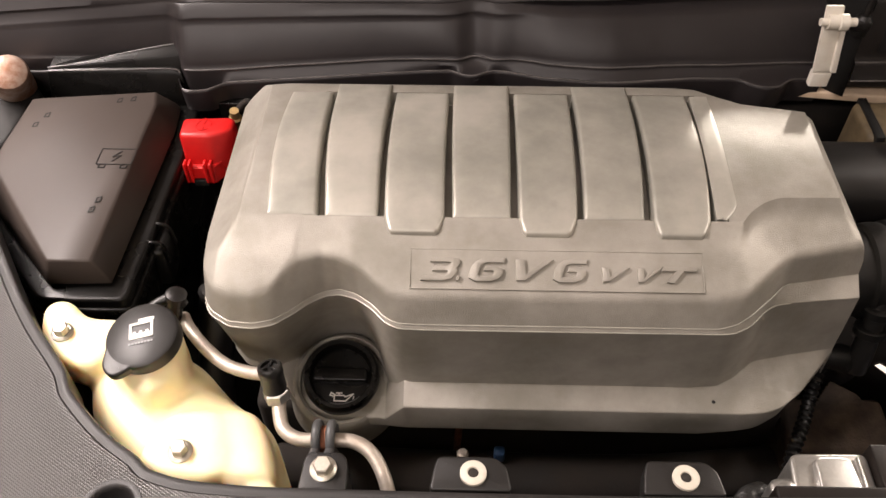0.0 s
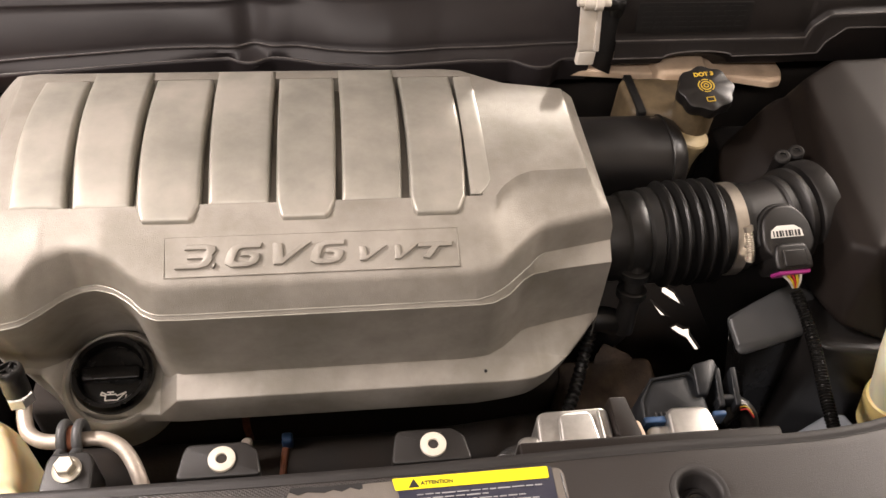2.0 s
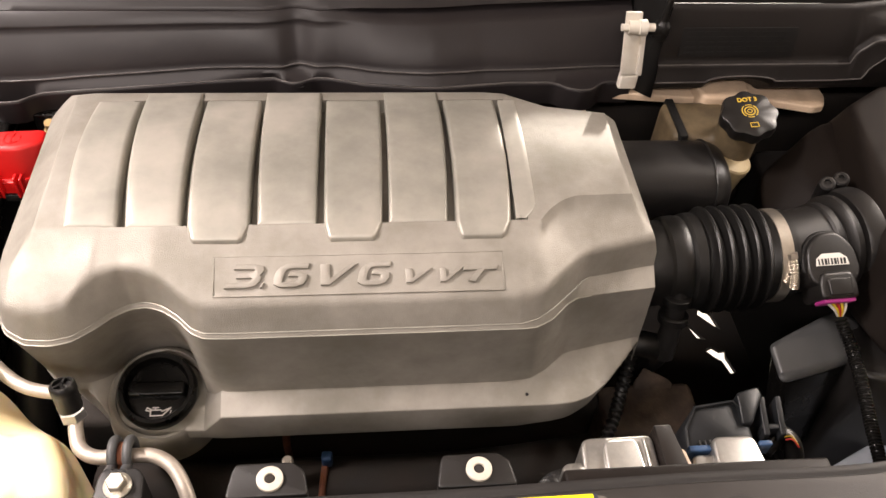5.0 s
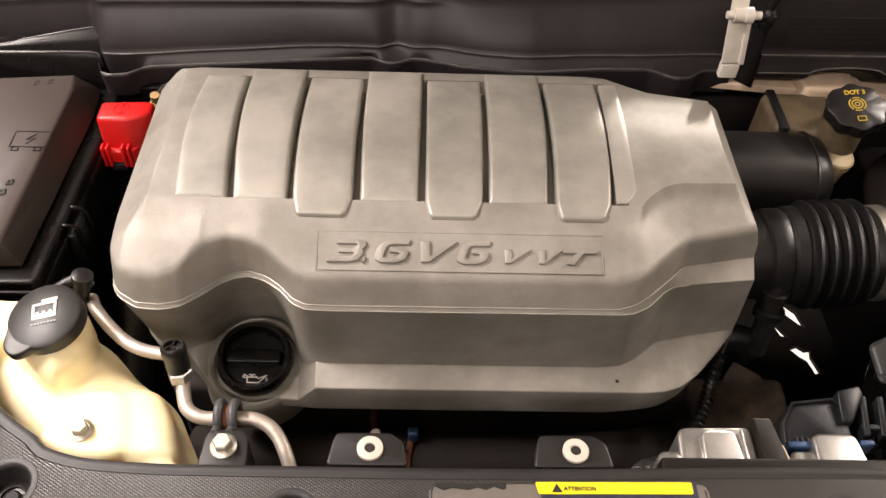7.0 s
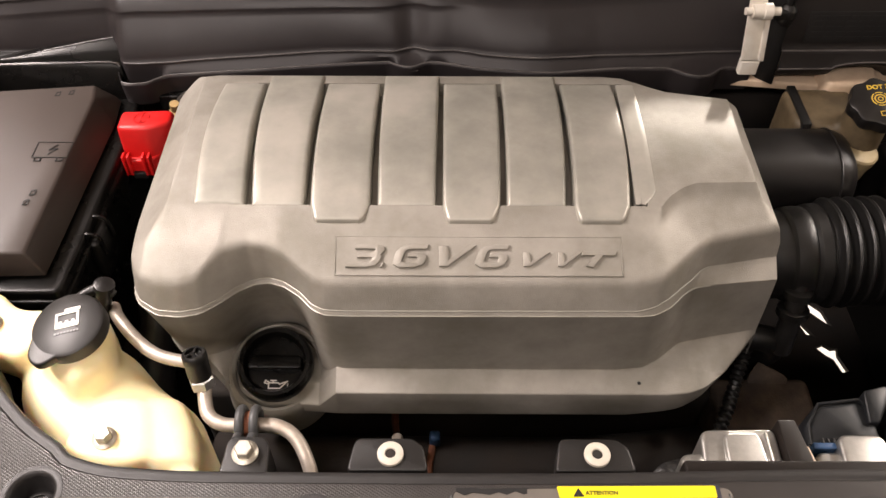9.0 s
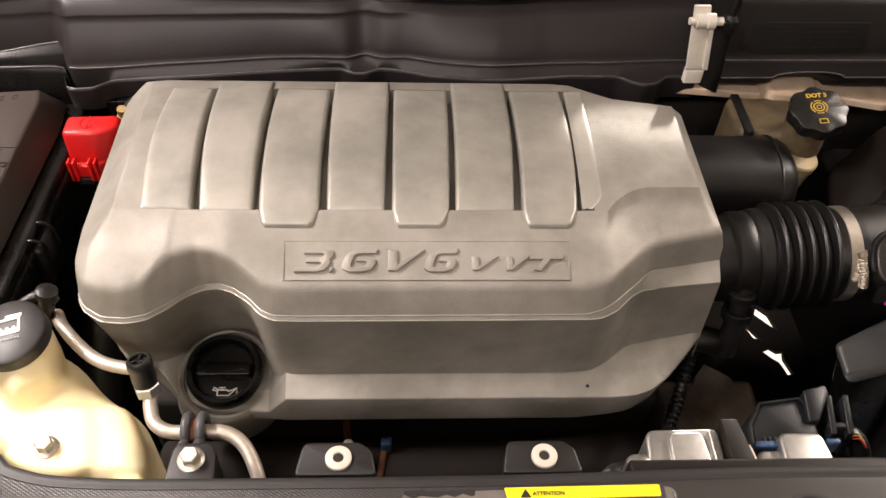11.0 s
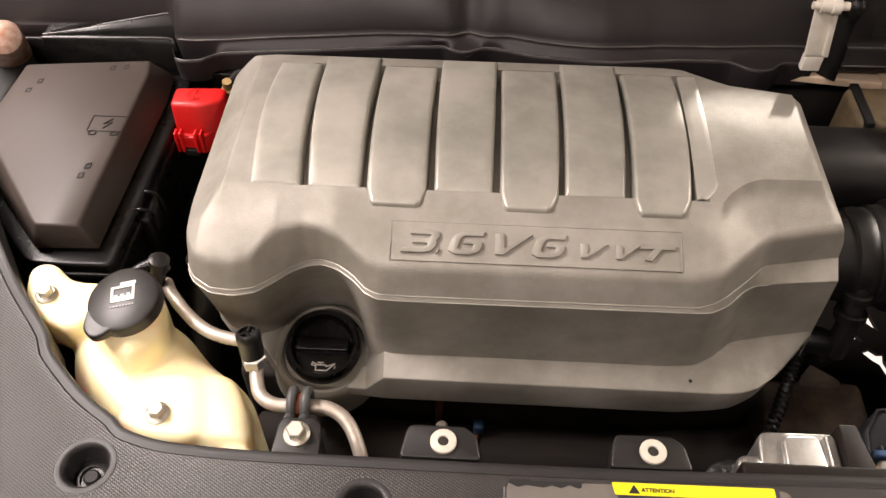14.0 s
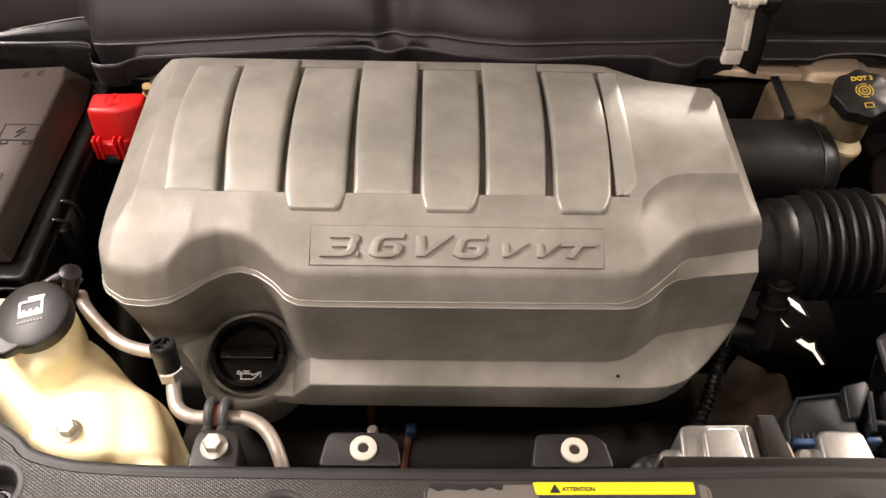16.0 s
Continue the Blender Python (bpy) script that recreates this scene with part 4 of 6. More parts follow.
tank = thing("coolant_tank", (-0.24, 0.36, 0.80), "cream translucent plastic coolant tank bolted beside the engine cover", "coolant tank")
tank_body = merged([
    slab([(-0.342, 0.425), (-0.302, 0.460), (-0.238, 0.435), (-0.198, 0.392), (-0.160, 0.370), (-0.130, 0.296), (-0.200, 0.286), (-0.255, 0.306), (-0.325, 0.368)], 0.76, 0.938, 0.030, 0.02),
    slab([(-0.318, 0.400), (-0.300, 0.452), (-0.245, 0.440), (-0.225, 0.392), (-0.262, 0.355)], 0.90, 0.968, 0.016, 0.02, taper=0.008),
    slab([(-0.205, 0.374), (-0.170, 0.372), (-0.152, 0.342), (-0.140, 0.300), (-0.190, 0.296), (-0.205, 0.33)], 0.85, 0.953, 0.020, 0.015),
    slab([(-0.262, 0.318), (-0.245, 0.302), (-0.200, 0.296), (-0.178, 0.306), (-0.185, 0.345), (-0.200, 0.368), (-0.245, 0.362)], 0.86, 0.956, 0.010, 0.015),
    slab([(-0.378, 0.424), (-0.362, 0.412), (-0.325, 0.402), (-0.300, 0.43), (-0.305, 0.462), (-0.345, 0.462), (-0.372, 0.486), (-0.392, 0.478), (-0.39, 0.458)], 0.915, 0.953, 0.008, 0.012),
    lathe([(0.030, 0.93), (0.030, 0.985), (0, 0.985)], (-0.2715, 0.419, 0), n=32),
    slab(rect(-0.165, -0.130, 0.287, 0.300), 0.85, 0.945, 0.004, 0.005)], 0.003, 12)
part("tank_body", tank_body, M_TANK, tank, sharp=80)
hex_bolt("bolt", (-0.2225, 0.3215, 0.956), 0.0070, 0.011, M_STEEL, tank, (0.05, -0.05, 1))
hex_bolt("bolt", (-0.3615, 0.441, 0.953), 0.0070, 0.011, M_STEEL, tank, (0.05, -0.05, 1))
CAPC = Vector((-0.2715, 0.4165, 0.984))
CAPA = Vector((-0.10, -0.12, 1)).normalized()
cool_cap = part("cap", lathe([(0.029, -0.012), (0.0320, -0.010), (0.0326, 0.0), (0.0318, 0.003), (0.0295, 0.0045), (0, 0.005)], CAPC, CAPA, 48), M_BLACK, tank, "black round screw cap with a finger tab")
cap_frame = frame_at(CAPC, Vector((1, 0, 0.10)), Vector((0, 1, 0.12)))
part("finger_tab", placed(slab([(-0.030, -0.006), (-0.030, -0.030), (-0.020, -0.040), (-0.010, -0.038), (0.004, -0.027), (0.012, 0)], -0.004, 0.004, 0.0025, 0.008), cap_frame), M_BLACK, cool_cap)
part("tank_symbol", placed(join(outline_bars([(-0.010, -0.007), (0.009, -0.007), (0.009, 0.007), (-0.010, 0.007)], 0.0024, 0.0005), bar(-0.009, 0.008, -0.0065, -0.0030, 0.0005), *[bar(-0.0078 + 0.0056 * k, -0.0052 + 0.0056 * k, -0.0032, -0.0008, 0.00045) for k in range(3)], bar(-0.003, 0.011, 0.0085, 0.0115, 0.0005)),
                                cap_frame @ pose(0.0, 0.004, 0.0051, 0, 0, 12)), M_WHITE, cool_cap)
for k in range(8):
    part("print_mark", placed(bar(-0.0115 + 0.0028 * k, -0.0096 + 0.0028 * k, -0.0140, -0.0120, 0.0005), cap_frame @ pose(0.0, 0.004, 0.0051, 0, 0, 12)), M_GREYPRINT, cool_cap)
part("cap_strap", tube([(-0.283, 0.452, 0.972), (-0.268, 0.463, 0.976), (-0.258, 0.466, 0.976), (-0.250, 0.464, 0.968)], 0.005), M_BLACK, tank)
part("overflow_nipple", lathe([(0.0075, -0.02), (0.0075, 0.004), (0.0095, 0.006), (0.0095, 0.012), (0.006, 0.014), (0, 0.014)], (-0.2575, 0.464, 0.972), (0.3, 0.1, 1), 20), M_BLACK, tank)

# ---- refrigerant line ----
line = thing("refrigerant_line", (-0.15, 0.37, 0.93), "dull aluminium refrigerant pipe with a black capped service valve", "pipe")
part("pipe", tube([(-0.257, 0.468, 0.945), (-0.246, 0.450, 0.952), (-0.228, 0.430, 0.952), (-0.208, 0.414, 0.950), (-0.188, 0.406, 0.949), (-0.160, 0.403, 0.947)], 0.0059), M_TUBE, line)
part("pipe", tube([(-0.151, 0.378, 0.952), (-0.148, 0.362, 0.950), (-0.142, 0.348, 0.948), (-0.128, 0.3405, 0.947), (-0.105, 0.3405, 0.947), (-0.083, 0.340, 0.946), (-0.066, 0.330, 0.943), (-0.054, 0.310, 0.934), (-0.046, 0.285, 0.915)], 0.0061), M_TUBE, line)
VA = Vector((-0.10, 0.30, 0.95)).normalized()
VB = Vector((-0.1515, 0.3755, 0.954))
part("hex_fitting", join(lathe([(0.0112, 0), (0.0112, 0.008), (0.010, 0.0095)], VB, VA, 6), lathe([(0.0085, 0.008), (0.0085, 0.012)], VB, VA, 18)), M_ALU, line, "bright hexagon fitting", sharp=25)
part("valve_cap", lathe([(0.0100, 0.010), (0.0104, 0.014), (0.0102, 0.027), (0.0108, 0.028), (0.0106, 0.0345), (0.0094, 0.0360), (0.0074, 0.0360), (0.0070, 0.0330), (0, 0.0325)], VB, VA, 28), M_RUBBER, line)
for k in range(3):
    a = 2 * math.pi * k / 3
    part("cap_rib", placed(box(-0.001, 0.001, 0.002, 0.0080, 0.0325, 0.0357, 0.0004), Matrix.Translation(VB) @ Vector((0, 0, 1)).rotation_difference(VA).to_matrix().to_4x4() @ pose(0, 0, 0, 0, 0, math.degrees(a))), M_RUBBER, line)

clamp = thing("pipe_clamp", (-0.10, 0.325, 0.95), "rubber lined rusty pipe clamp bolted to a black bracket", "clamp")
for x in (-0.1125, -0.1005):
    part("rubber_band", tube([(x, 0.318, 0.960)] + [(x, 0.3405 - 0.0125 * math.cos(a), 0.9475 + 0.0145 * math.sin(a)) for a in np.linspace(0.35, math.pi + 0.5, 12)], 0.0040, per=4), M_RELAY, clamp)
rows = [[Vector((-0.1065 + w, 0.315, 0.962)) for w in (-0.0034, 0.0034)]]
for a in np.linspace(-0.15, math.pi + 0.5, 18):
    rows.append([Vector((-0.1065 + w, 0.3405 - 0.0112 * math.cos(a), 0.9475 + 0.0127 * math.sin(a))) for w in (-0.0034, 0.0034)])
part("steel_strap", solid(grid_mesh(rows), 0.0012), M_RUST, clamp)
part("bracket", slab([(-0.121, 0.288), (-0.082, 0.288), (-0.084, 0.316), (-0.089, 0.322), (-0.115, 0.322), (-0.119, 0.316)], 0.92, 0.9615, 0.002, 0.004), M_BLACK, clamp)
hex_bolt("bolt", (-0.102, 0.306, 0.9615), 0.0078, 0.0115, M_STEEL, clamp, (0, -0.05, 1), 1.4)


def hood_bumper_bracket(cx):
    """A black plate with a pale washer and a dark bolt hole, tied to the radiator cover."""
    b = thing("mount_bracket", (cx, 0.297, 0.95), "black plastic mounting plate with a pale round washer", "bracket", group="mounting plates behind the radiator cover")
    z = 0.9785
    part("plate", slab([(cx - 0.033, 0.283), (cx + 0.031, 0.283), (cx + 0.027, 0.304), (cx + 0.018, 0.3115), (cx - 0.026, 0.3115), (cx - 0.029, 0.306)], z - 0.02, z, 0.002, 0.004), M_BLACK, b)
    part("washer", lathe([(0.0104, 0), (0.0104, 0.0026), (0.0096, 0.0032), (0.0048, 0.0032), (0.0042, 0.0026), (0.0042, 0.0003)], (cx + 0.001, 0.2965, z), n=32), M_WASHER, b)
    part("bolt_end", lathe([(0.0052, 0), (0.0052, 0.001), (0.002, 0.0022), (0, 0.0022)], (cx + 0.001, 0.2965, z), n=16), M_DEEP, b)


hood_bumper_bracket(0.0165)
hood_bumper_bracket(0.180)


# ---- cowl at the back of the bay ----
cowl = thing("cowl_panel", (0.0, 0.95, 0.92), "black moulded plastic cowl panel across the back of the engine bay", "cowl panel")


COWL_SEAM = eased((-0.75, -0.368, -0.352, -0.291, -0.245, -0.174, -0.103, -0.066, -0.003, 0.007, 0.018, 0.029, 0.039, 0.070, 0.090, 0.109, 0.134, 0.161, 0.187, 0.235, 0.250, 0.328, 0.403, 0.452),
                  (0.880, 0.888, 0.861, 0.862, 0.866, 0.869, 0.873, 0.872, 0.8695, 0.8745, 0.8785, 0.8755, 0.870, 0.8705, 0.866, 0.860, 0.856, 0.853, 0.852, 0.856, 0.858, 0.861, 0.867, 0.8685), 0.005)
COWL_LIP = eased((-0.75, -0.366, -0.350, -0.318, -0.306, -0.293, -0.249, -0.177, -0.105, -0.032, -0.011, -0.003, 0.009, 0.022, 0.032, 0.041, 0.055, 0.080, 0.100, 0.130, 0.165, 0.200, 0.242, 0.286, 0.344, 0.357, 0.375, 0.395, 0.407, 0.452),
                 (0.870, 0.872, 0.8325, 0.8345, 0.8435, 0.8495, 0.8515, 0.8545, 0.8585, 0.861, 0.862, 0.8555, 0.8515, 0.852, 0.8585, 0.861, 0.8595, 0.853, 0.8465, 0.8425, 0.8375, 0.8365, 0.8415, 0.8465, 0.8465, 0.8365, 0.8295, 0.8345, 0.8485, 0.8475), 0.004)


def cowl_rows():
    rows = []
    for x in np.linspace(-0.75, 0.446, 220):
        x = float(x)
        i = lambda xs, ys: float(np.interp(x, xs, ys))
        up = i((-0.33, -0.05, 0.20, 0.452), (0.0, 0.014, 0.018, 0.018))
        seam, lip = COWL_SEAM(x), COWL_LIP(x)
        zs, zl = 0.9414 + up, 0.9297 + up
        zt = i((-0.4, -0.06, 0.20, 0.44), (1.026, 1.028, 1.037, 1.044))
        yt = 0.8505 + 0.5 * (zt - 0.957) + i((-0.75, -0.4, -0.1, 0.1), (0.055, 0.042, 0.034, 0.0355))
        ease = lambda a, b: (lambda t: t * t * (3 - 2 * t))(max(0.0, min(1.0, (x - a) / (b - a))))
        hollow = max(ease(0.050, 0.125), 0.22 * (1 - ease(-0.62, -0.335)))
        zb = i((-0.6, -0.33, 0.05, 0.094, 0.193, 0.262, 0.433), (0.992, 1.010, 1.014, 1.017, 1.020, 1.023, 1.028))
        zh = zb - i((-0.33, 0.05, 0.2, 0.433), (0.017, 0.013, 0.016, 0.016))

        def face(z):
            f = max(0.0, min(1.0, (z - zs) / (zt - zs)))
            y = seam + 0.001 + (yt - seam) * (0.35 * f + 0.65 * f ** 1.7)
            u = abs(x - (0.022 - 0.013 * f)) / 0.044
            return y + (0.0045 * (0.5 + 0.5 * math.cos(math.pi * u)) * min(1, f * 2.2) if u < 1 else 0.0)

        pocket = 1 - ease(-0.318, -0.296)
        row = [(lip + 0.004, 0.895 + up), (lip, zl - 0.0032), (lip + 0.0006, zl - 0.0009), (lip + 0.0020, zl), (lip + 0.0036, zl - 0.0004), (lip + 0.006 - 0.002 * pocket, zl - 0.001 - 0.024 * pocket),
               (seam - 0.0034 + 0.002 * pocket, zs - 0.0062 - 0.030 * pocket), (seam - 0.0008, zs - 0.0040 - 0.008 * pocket), (seam, zs - 0.0014), (seam + 0.0004, zs), (seam + 0.0016, zs + 0.0008)]
        for k in range(1, 10):
            z = zs + 0.001 + (zh - zs - 0.001) * k / 9
            row.append((face(z), z))
        row += [(face(zh) + 0.0022 * hollow, zh + 0.0022), (face(zh) + 0.008 * hollow + 0.0005, zh + 0.0048), (face(zb - 0.004) + 0.018 * hollow, zb - 0.004), (face(zb - 0.002) + 0.014 * hollow, zb - 0.0015), (face(zb) + 0.003 * hollow, zb - 0.0004), (face(zb), zb + 0.0008)]
        for k in range(1, 5):
            z = zb + 0.001 + (zt - zb - 0.001) * k / 4
            row.append((face(z), z))
        y = row[-1][0]
        row += [(y + 0.0012, zt + 0.0012), (y + 0.003, zt + 0.0012), (y + 0.0045, zt - 0.002), (y + 0.006, zt - 0.018)]
        v = yt
        row += [(v + 0.022, zt - 0.018), (v + 0.0235, zt + 0.002), (v + 0.026, zt + 0.0042), (v + 0.060, zt + 0.0055), (v + 0.066, zt - 0.010), (v + 0.074, zt - 0.010), (v + 0.078, zt + 0.008), (v + 0.33, zt + 0.03)]
        rows.append([Vector((x, yy, z)) for yy, z in row])
    return rows


main_rows = cowl_rows()
part("main_panel", grid_mesh(main_rows), M_COWL, cowl, sharp=50)
# Thin pale beads draw the highlights on lip and seam.
for k in (3, 9):
    part("highlit_edge", tube([r[k] for r in main_rows if r[0].x > -0.352][::2], 0.0011, n=8, per=2), M_EDGE, cowl)


def right_cowl_rows():
    rows = []
    for x in np.linspace(0.466, 1.14, 260):
        x = float(x)
        i = lambda xs, ys: float(np.interp(x, xs, ys))
        face = i((0.466, 0.70, 0.78, 1.14), (0.834, 0.832, 0.842, 0.862))
        upper = i((0.466, 0.716, 0.7185, 0.7215, 0.736, 0.742, 1.14), (0.988, 0.9930, 1.006, 1.011, 1.0235, 1.025, 1.027))
        arch = max(0.0, 1 - ((x - 0.576) / 0.045) ** 2) ** 0.5
        lower = i((0.466, 0.738, 0.742, 0.745, 0.763, 0.77, 1.14), (0.966, 0.973, 0.988, 0.992, 1.0090, 1.0095, 0.999)) + 0.0085 * arch
        foot = i((0.466, 0.70, 1.14), (0.956, 0.958, 0.948)) + 0.014 * arch
        out = i((0.466, 0.70, 0.78, 1.14), (0.011, 0.012, 0.018, 0.018))
        lean = i((0.466, 0.70, 1.10), (0.010, 0.014, 0.034))
        row = [(face + 0.03, foot - 0.03), (face - out + 0.006, foot - 0.002), (face - out + 0.004, foot), (face - out + 0.003, lower - 0.0025), (face - out, lower - 0.0015), (face - out - 0.0006, lower),
               (face - out + 0.0005, lower + 0.002), (face - out + 0.004, upper - 0.003), (face - out + 0.0045, upper - 0.001), (face - out + 0.006, upper), (face - 0.002, upper + 0.0012), (face, upper + 0.0035)]
        for k in range(1, 9):
            f = k / 8
            row.append((face + lean * f ** 2, upper + 0.0035 + (1.050 - upper) * f))
        b = row[-1][0]
        row += [(b + 0.0015, 1.0570), (b + 0.0045, 1.0605), (b + 0.009, 1.0615), (b + 0.013, 1.0590), (b + 0.018, 1.046), (b + 0.033, 1.046), (b + 0.0345, 1.062), (b + 0.038, 1.0645), (b + 0.072, 1.0655), (b + 0.0725, 1.0600), (b + 0.080, 1.0600), (b + 0.082, 1.0740), (b + 0.3, 1.085)]
        rows.append([Vector((x, y, z)) for y, z in row])
    return rows


side_rows = right_cowl_rows()
part("side_panel", grid_mesh(side_rows), M_COWLMATT, cowl, sharp=50)
for k in (5, 9):
    part("highlit_edge", tube([r[k] for r in side_rows], 0.0010, n=8, smooth=False), M_EDGE, cowl)
part("joint_strip", hull([(0.448, 0.868, 0.925), (0.470, 0.830, 0.935), (0.448, 0.925, 1.05), (0.470, 0.842, 1.062), (0.448, 1.1, 1.05), (0.470, 1.1, 1.06), (0.448, 1.1, 0.93), (0.470, 1.1, 0.93)], 0.002), M_DULL, cowl)
# Unseen strip, its height set to bound the light patch on the cover.
rows = []
for x, z in ((-0.70, 1.165), (0.470, 1.165), (0.510, 1.124), (1.10, 1.124)):
    rows.append([Vector((x, 1.2 + dy, zz)) for dy, zz in ((-0.010, 1.05), (-0.010, z - 0.004), (-0.007, z), (0.007, z), (0.010, z - 0.004), (0.010, 1.05))])
part("light_stop", rings_mesh(rows), M_RUBBER, cowl, "unseen black strip that trims the low back light")
part("bulkhead", box(-0.74, 1.13, 1.0, 1.2, 0.62, 1.045, 0.004), M_DULL, cowl)
tab = part("fastener_tab", hull([(0.816, 0.822, 1.020), (0.828, 0.822, 1.029), (0.852, 0.822, 1.027), (0.868, 0.822, 1.016), (0.848, 0.814, 0.958), (0.882, 0.814, 0.956), (0.816, 0.855, 1.022), (0.868, 0.855, 1.018), (0.846, 0.85, 0.950), (0.884, 0.85, 0.950)], 0.003), M_GLOSSBLK, cowl)
part("fastener", lathe([(0.0095, -0.004), (0.0095, 0.002), (0.006, 0.0035), (0, 0.0035)], (0.858, 0.8155, 0.974), (0, -1, 0.1), 16), M_DULL, tab)
part("tab_lip", tube([(0.846, 0.8125, 0.963), (0.850, 0.811, 0.956), (0.866, 0.810, 0.9535), (0.880, 0.811, 0.956), (0.884, 0.8125, 0.965)], 0.0011, n=8, per=5), M_EDGE, tab)
EMB = frame_at((0.489, 0.8318, 0.9985), (1, 0.0, 0.01), (0, 0.17, 1))
emb = part("embossed_plate", placed(slab(rect(0, 0.147, 0, 0.038), -0.004, 0.0006, 0.0003, 0.002), EMB), M_EMBOSS, cowl)
dice = random.Random(9)
for k in range(5):
    x = 0.006
    while x < 0.132:
        w = dice.uniform(0.006, 0.020)
        part("embossed_line", placed(bar(x, min(x + w, 0.141), 0.0045 + 0.0066 * k, 0.0072 + 0.0066 * k, 0.0004), EMB @ Matrix.Translation((0, 0, 0.0006))), M_EMBOSS, emb)
        x += w + 0.0035
for x, y in ((0.019, 0.885), (0.376, 0.880)):
    part("push_clip", lathe([(0.0095, 0), (0.009, 0.0015), (0.007, 0.0026), (0.0045, 0.0028), (0.004, 0.0014), (0, 0.0014)], (x, y - 0.024, 0.9388), (0, -0.15, 1), 28), M_COWL, cowl)
part("wedge_shroud", hull([(-0.527, 0.858, 0.940), (-0.368, 0.866, 0.940), (-0.356, 0.863, 0.934), (-0.350, 0.848, 0.893), (-0.537, 0.858, 0.893), (-0.527, 0.90, 0.944), (-0.36, 0.90, 0.944), (-0.537, 0.90, 0.86), (-0.35, 0.90, 0.86), (-0.350, 0.850, 0.86), (-0.537, 0.860, 0.86)], 0.002), M_GLOSSBLK, cowl)
part("wedge_crest", hull([(-0.527, 0.862, 0.942), (-0.479, 0.8685, 0.946), (-0.441, 0.879, 0.951), (-0.354, 0.893, 0.961), (-0.335, 0.880, 0.955), (-0.336, 0.877, 0.91), (-0.352, 0.858, 0.905), (-0.368, 0.869, 0.937), (-0.52, 0.93, 0.93), (-0.335, 0.93, 0.95), (-0.335, 0.93, 0.88), (-0.52, 0.93, 0.88)], 0.0015), M_GLOSSBLK, cowl)
part("highlit_edge", tube([(-0.527, 0.8585, 0.9402), (-0.450, 0.8620, 0.9404), (-0.370, 0.8662, 0.9402), (-0.358, 0.8640, 0.9352)], 0.0011, n=8, per=4), M_EDGE, cowl)
part("highlit_edge", tube([(-0.527, 0.8628, 0.9422), (-0.479, 0.8692, 0.9463), (-0.441, 0.8797, 0.9513), (-0.355, 0.8932, 0.9610), (-0.338, 0.8830, 0.9562)], 0.0009, n=8, per=4), M_EDGE, cowl)
part("clip", hull([(-0.317, 0.869, 0.926), (-0.309, 0.872, 0.929), (-0.310, 0.875, 0.931), (-0.318, 0.872, 0.929), (-0.313, 0.869, 0.923)], 0.0004), M_BRASS, cowl)

body_rail = thing("body_rail", (0.55, 0.83, 0.90), "cream painted steel body flange below the cowl", "body panel")
part("flange", slab([(0.378, 0.878), (0.384, 0.853), (0.41, 0.853), (0.55, 0.837), (0.64, 0.832), (0.690, 0.818), (0.706, 0.822), (0.714, 0.842), (0.714, 0.91), (0.40, 0.91)], 0.920, 0.930, 0.003, 0.004), M_BRACKET, body_rail)
part("flange_step", slab([(0.535, 0.820), (0.60, 0.820), (0.605, 0.86), (0.53, 0.86)], 0.925, 0.946, 0.006, 0.01), M_BRACKET, body_rail)
part("drip_lip", box(0.386, 0.392, 0.843, 0.852, 0.900, 0.928, 0.002), M_BRACKET, body_rail)

wing = thing("inner_fender", (1.14, 0.8, 0.8), "cream painted inner fender and hood hinge beside the air box", "body panel")
part("inner_panel", hull([(1.115, 0.74, 0.99), (1.16, 0.74, 0.99), (1.115, 1.1, 1.06), (1.16, 1.1, 1.10), (1.10, 0.72, 0.6), (1.16, 0.72, 0.6), (1.10, 1.1, 0.6), (1.16, 1.1, 0.6)], 0.006), M_BODY, wing)
part("ledge", slab([(0.955, 0.80), (1.05, 0.725), (1.125, 0.700), (1.125, 0.92), (0.96, 0.92)], 0.86, 0.905, 0.006, 0.02), M_BODY, wing)
part("seal_strip", tube([(1.062, 0.905, 1.088), (1.072, 0.872, 1.078), (1.086, 0.862, 1.058), (1.100, 0.858, 1.040), (1.112, 0.855, 1.000), (1.112, 0.850, 0.955)], 0.0065), M_RUBBER, wing)
part("cable", tube([(1.09, 0.88, 0.94), (1.063, 0.846, 0.932), (1.030, 0.815, 0.930), (1.008, 0.785, 0.928), (0.992, 0.745, 0.926), (0.992, 0.70, 0.91), (1.0, 0.66, 0.88)], 0.006), M_RUBBER, wing)
part("drain_disc", lathe([(0.045, 0), (0.045, 0.003), (0.042, 0.004), (0, 0.004)], (1.055, 0.775, 0.905), n=32), M_RES, wing)

bracket = thing("hinge_bracket", (0.425, 0.82, 0.96), "cream painted steel bracket with a threaded stud on the cowl", "bracket")
part("strap", hull([(0.419, 0.824, 0.978), (0.442, 0.824, 0.978), (0.409, 0.829, 1.062), (0.429, 0.829, 1.062), (0.419, 0.828, 0.972), (0.442, 0.828, 0.972), (0.409, 0.833, 1.062), (0.429, 0.833, 1.062)], 0.001), M_STRAP, bracket)
part("strap_rib", hull([(0.4375, 0.818, 0.980), (0.4435, 0.818, 0.980), (0.4305, 0.824, 1.045), (0.4365, 0.824, 1.045), (0.4375, 0.827, 0.980), (0.4435, 0.827, 0.980), (0.4305, 0.834, 1.045), (0.4365, 0.834, 1.045)], 0.001), M_STRAP, bracket)
part("foot", slab(rect(0.4200, 0.4430, 0.8245, 0.8360), 0.956, 0.975, 0.002, 0.003), M_STRAP, bracket)
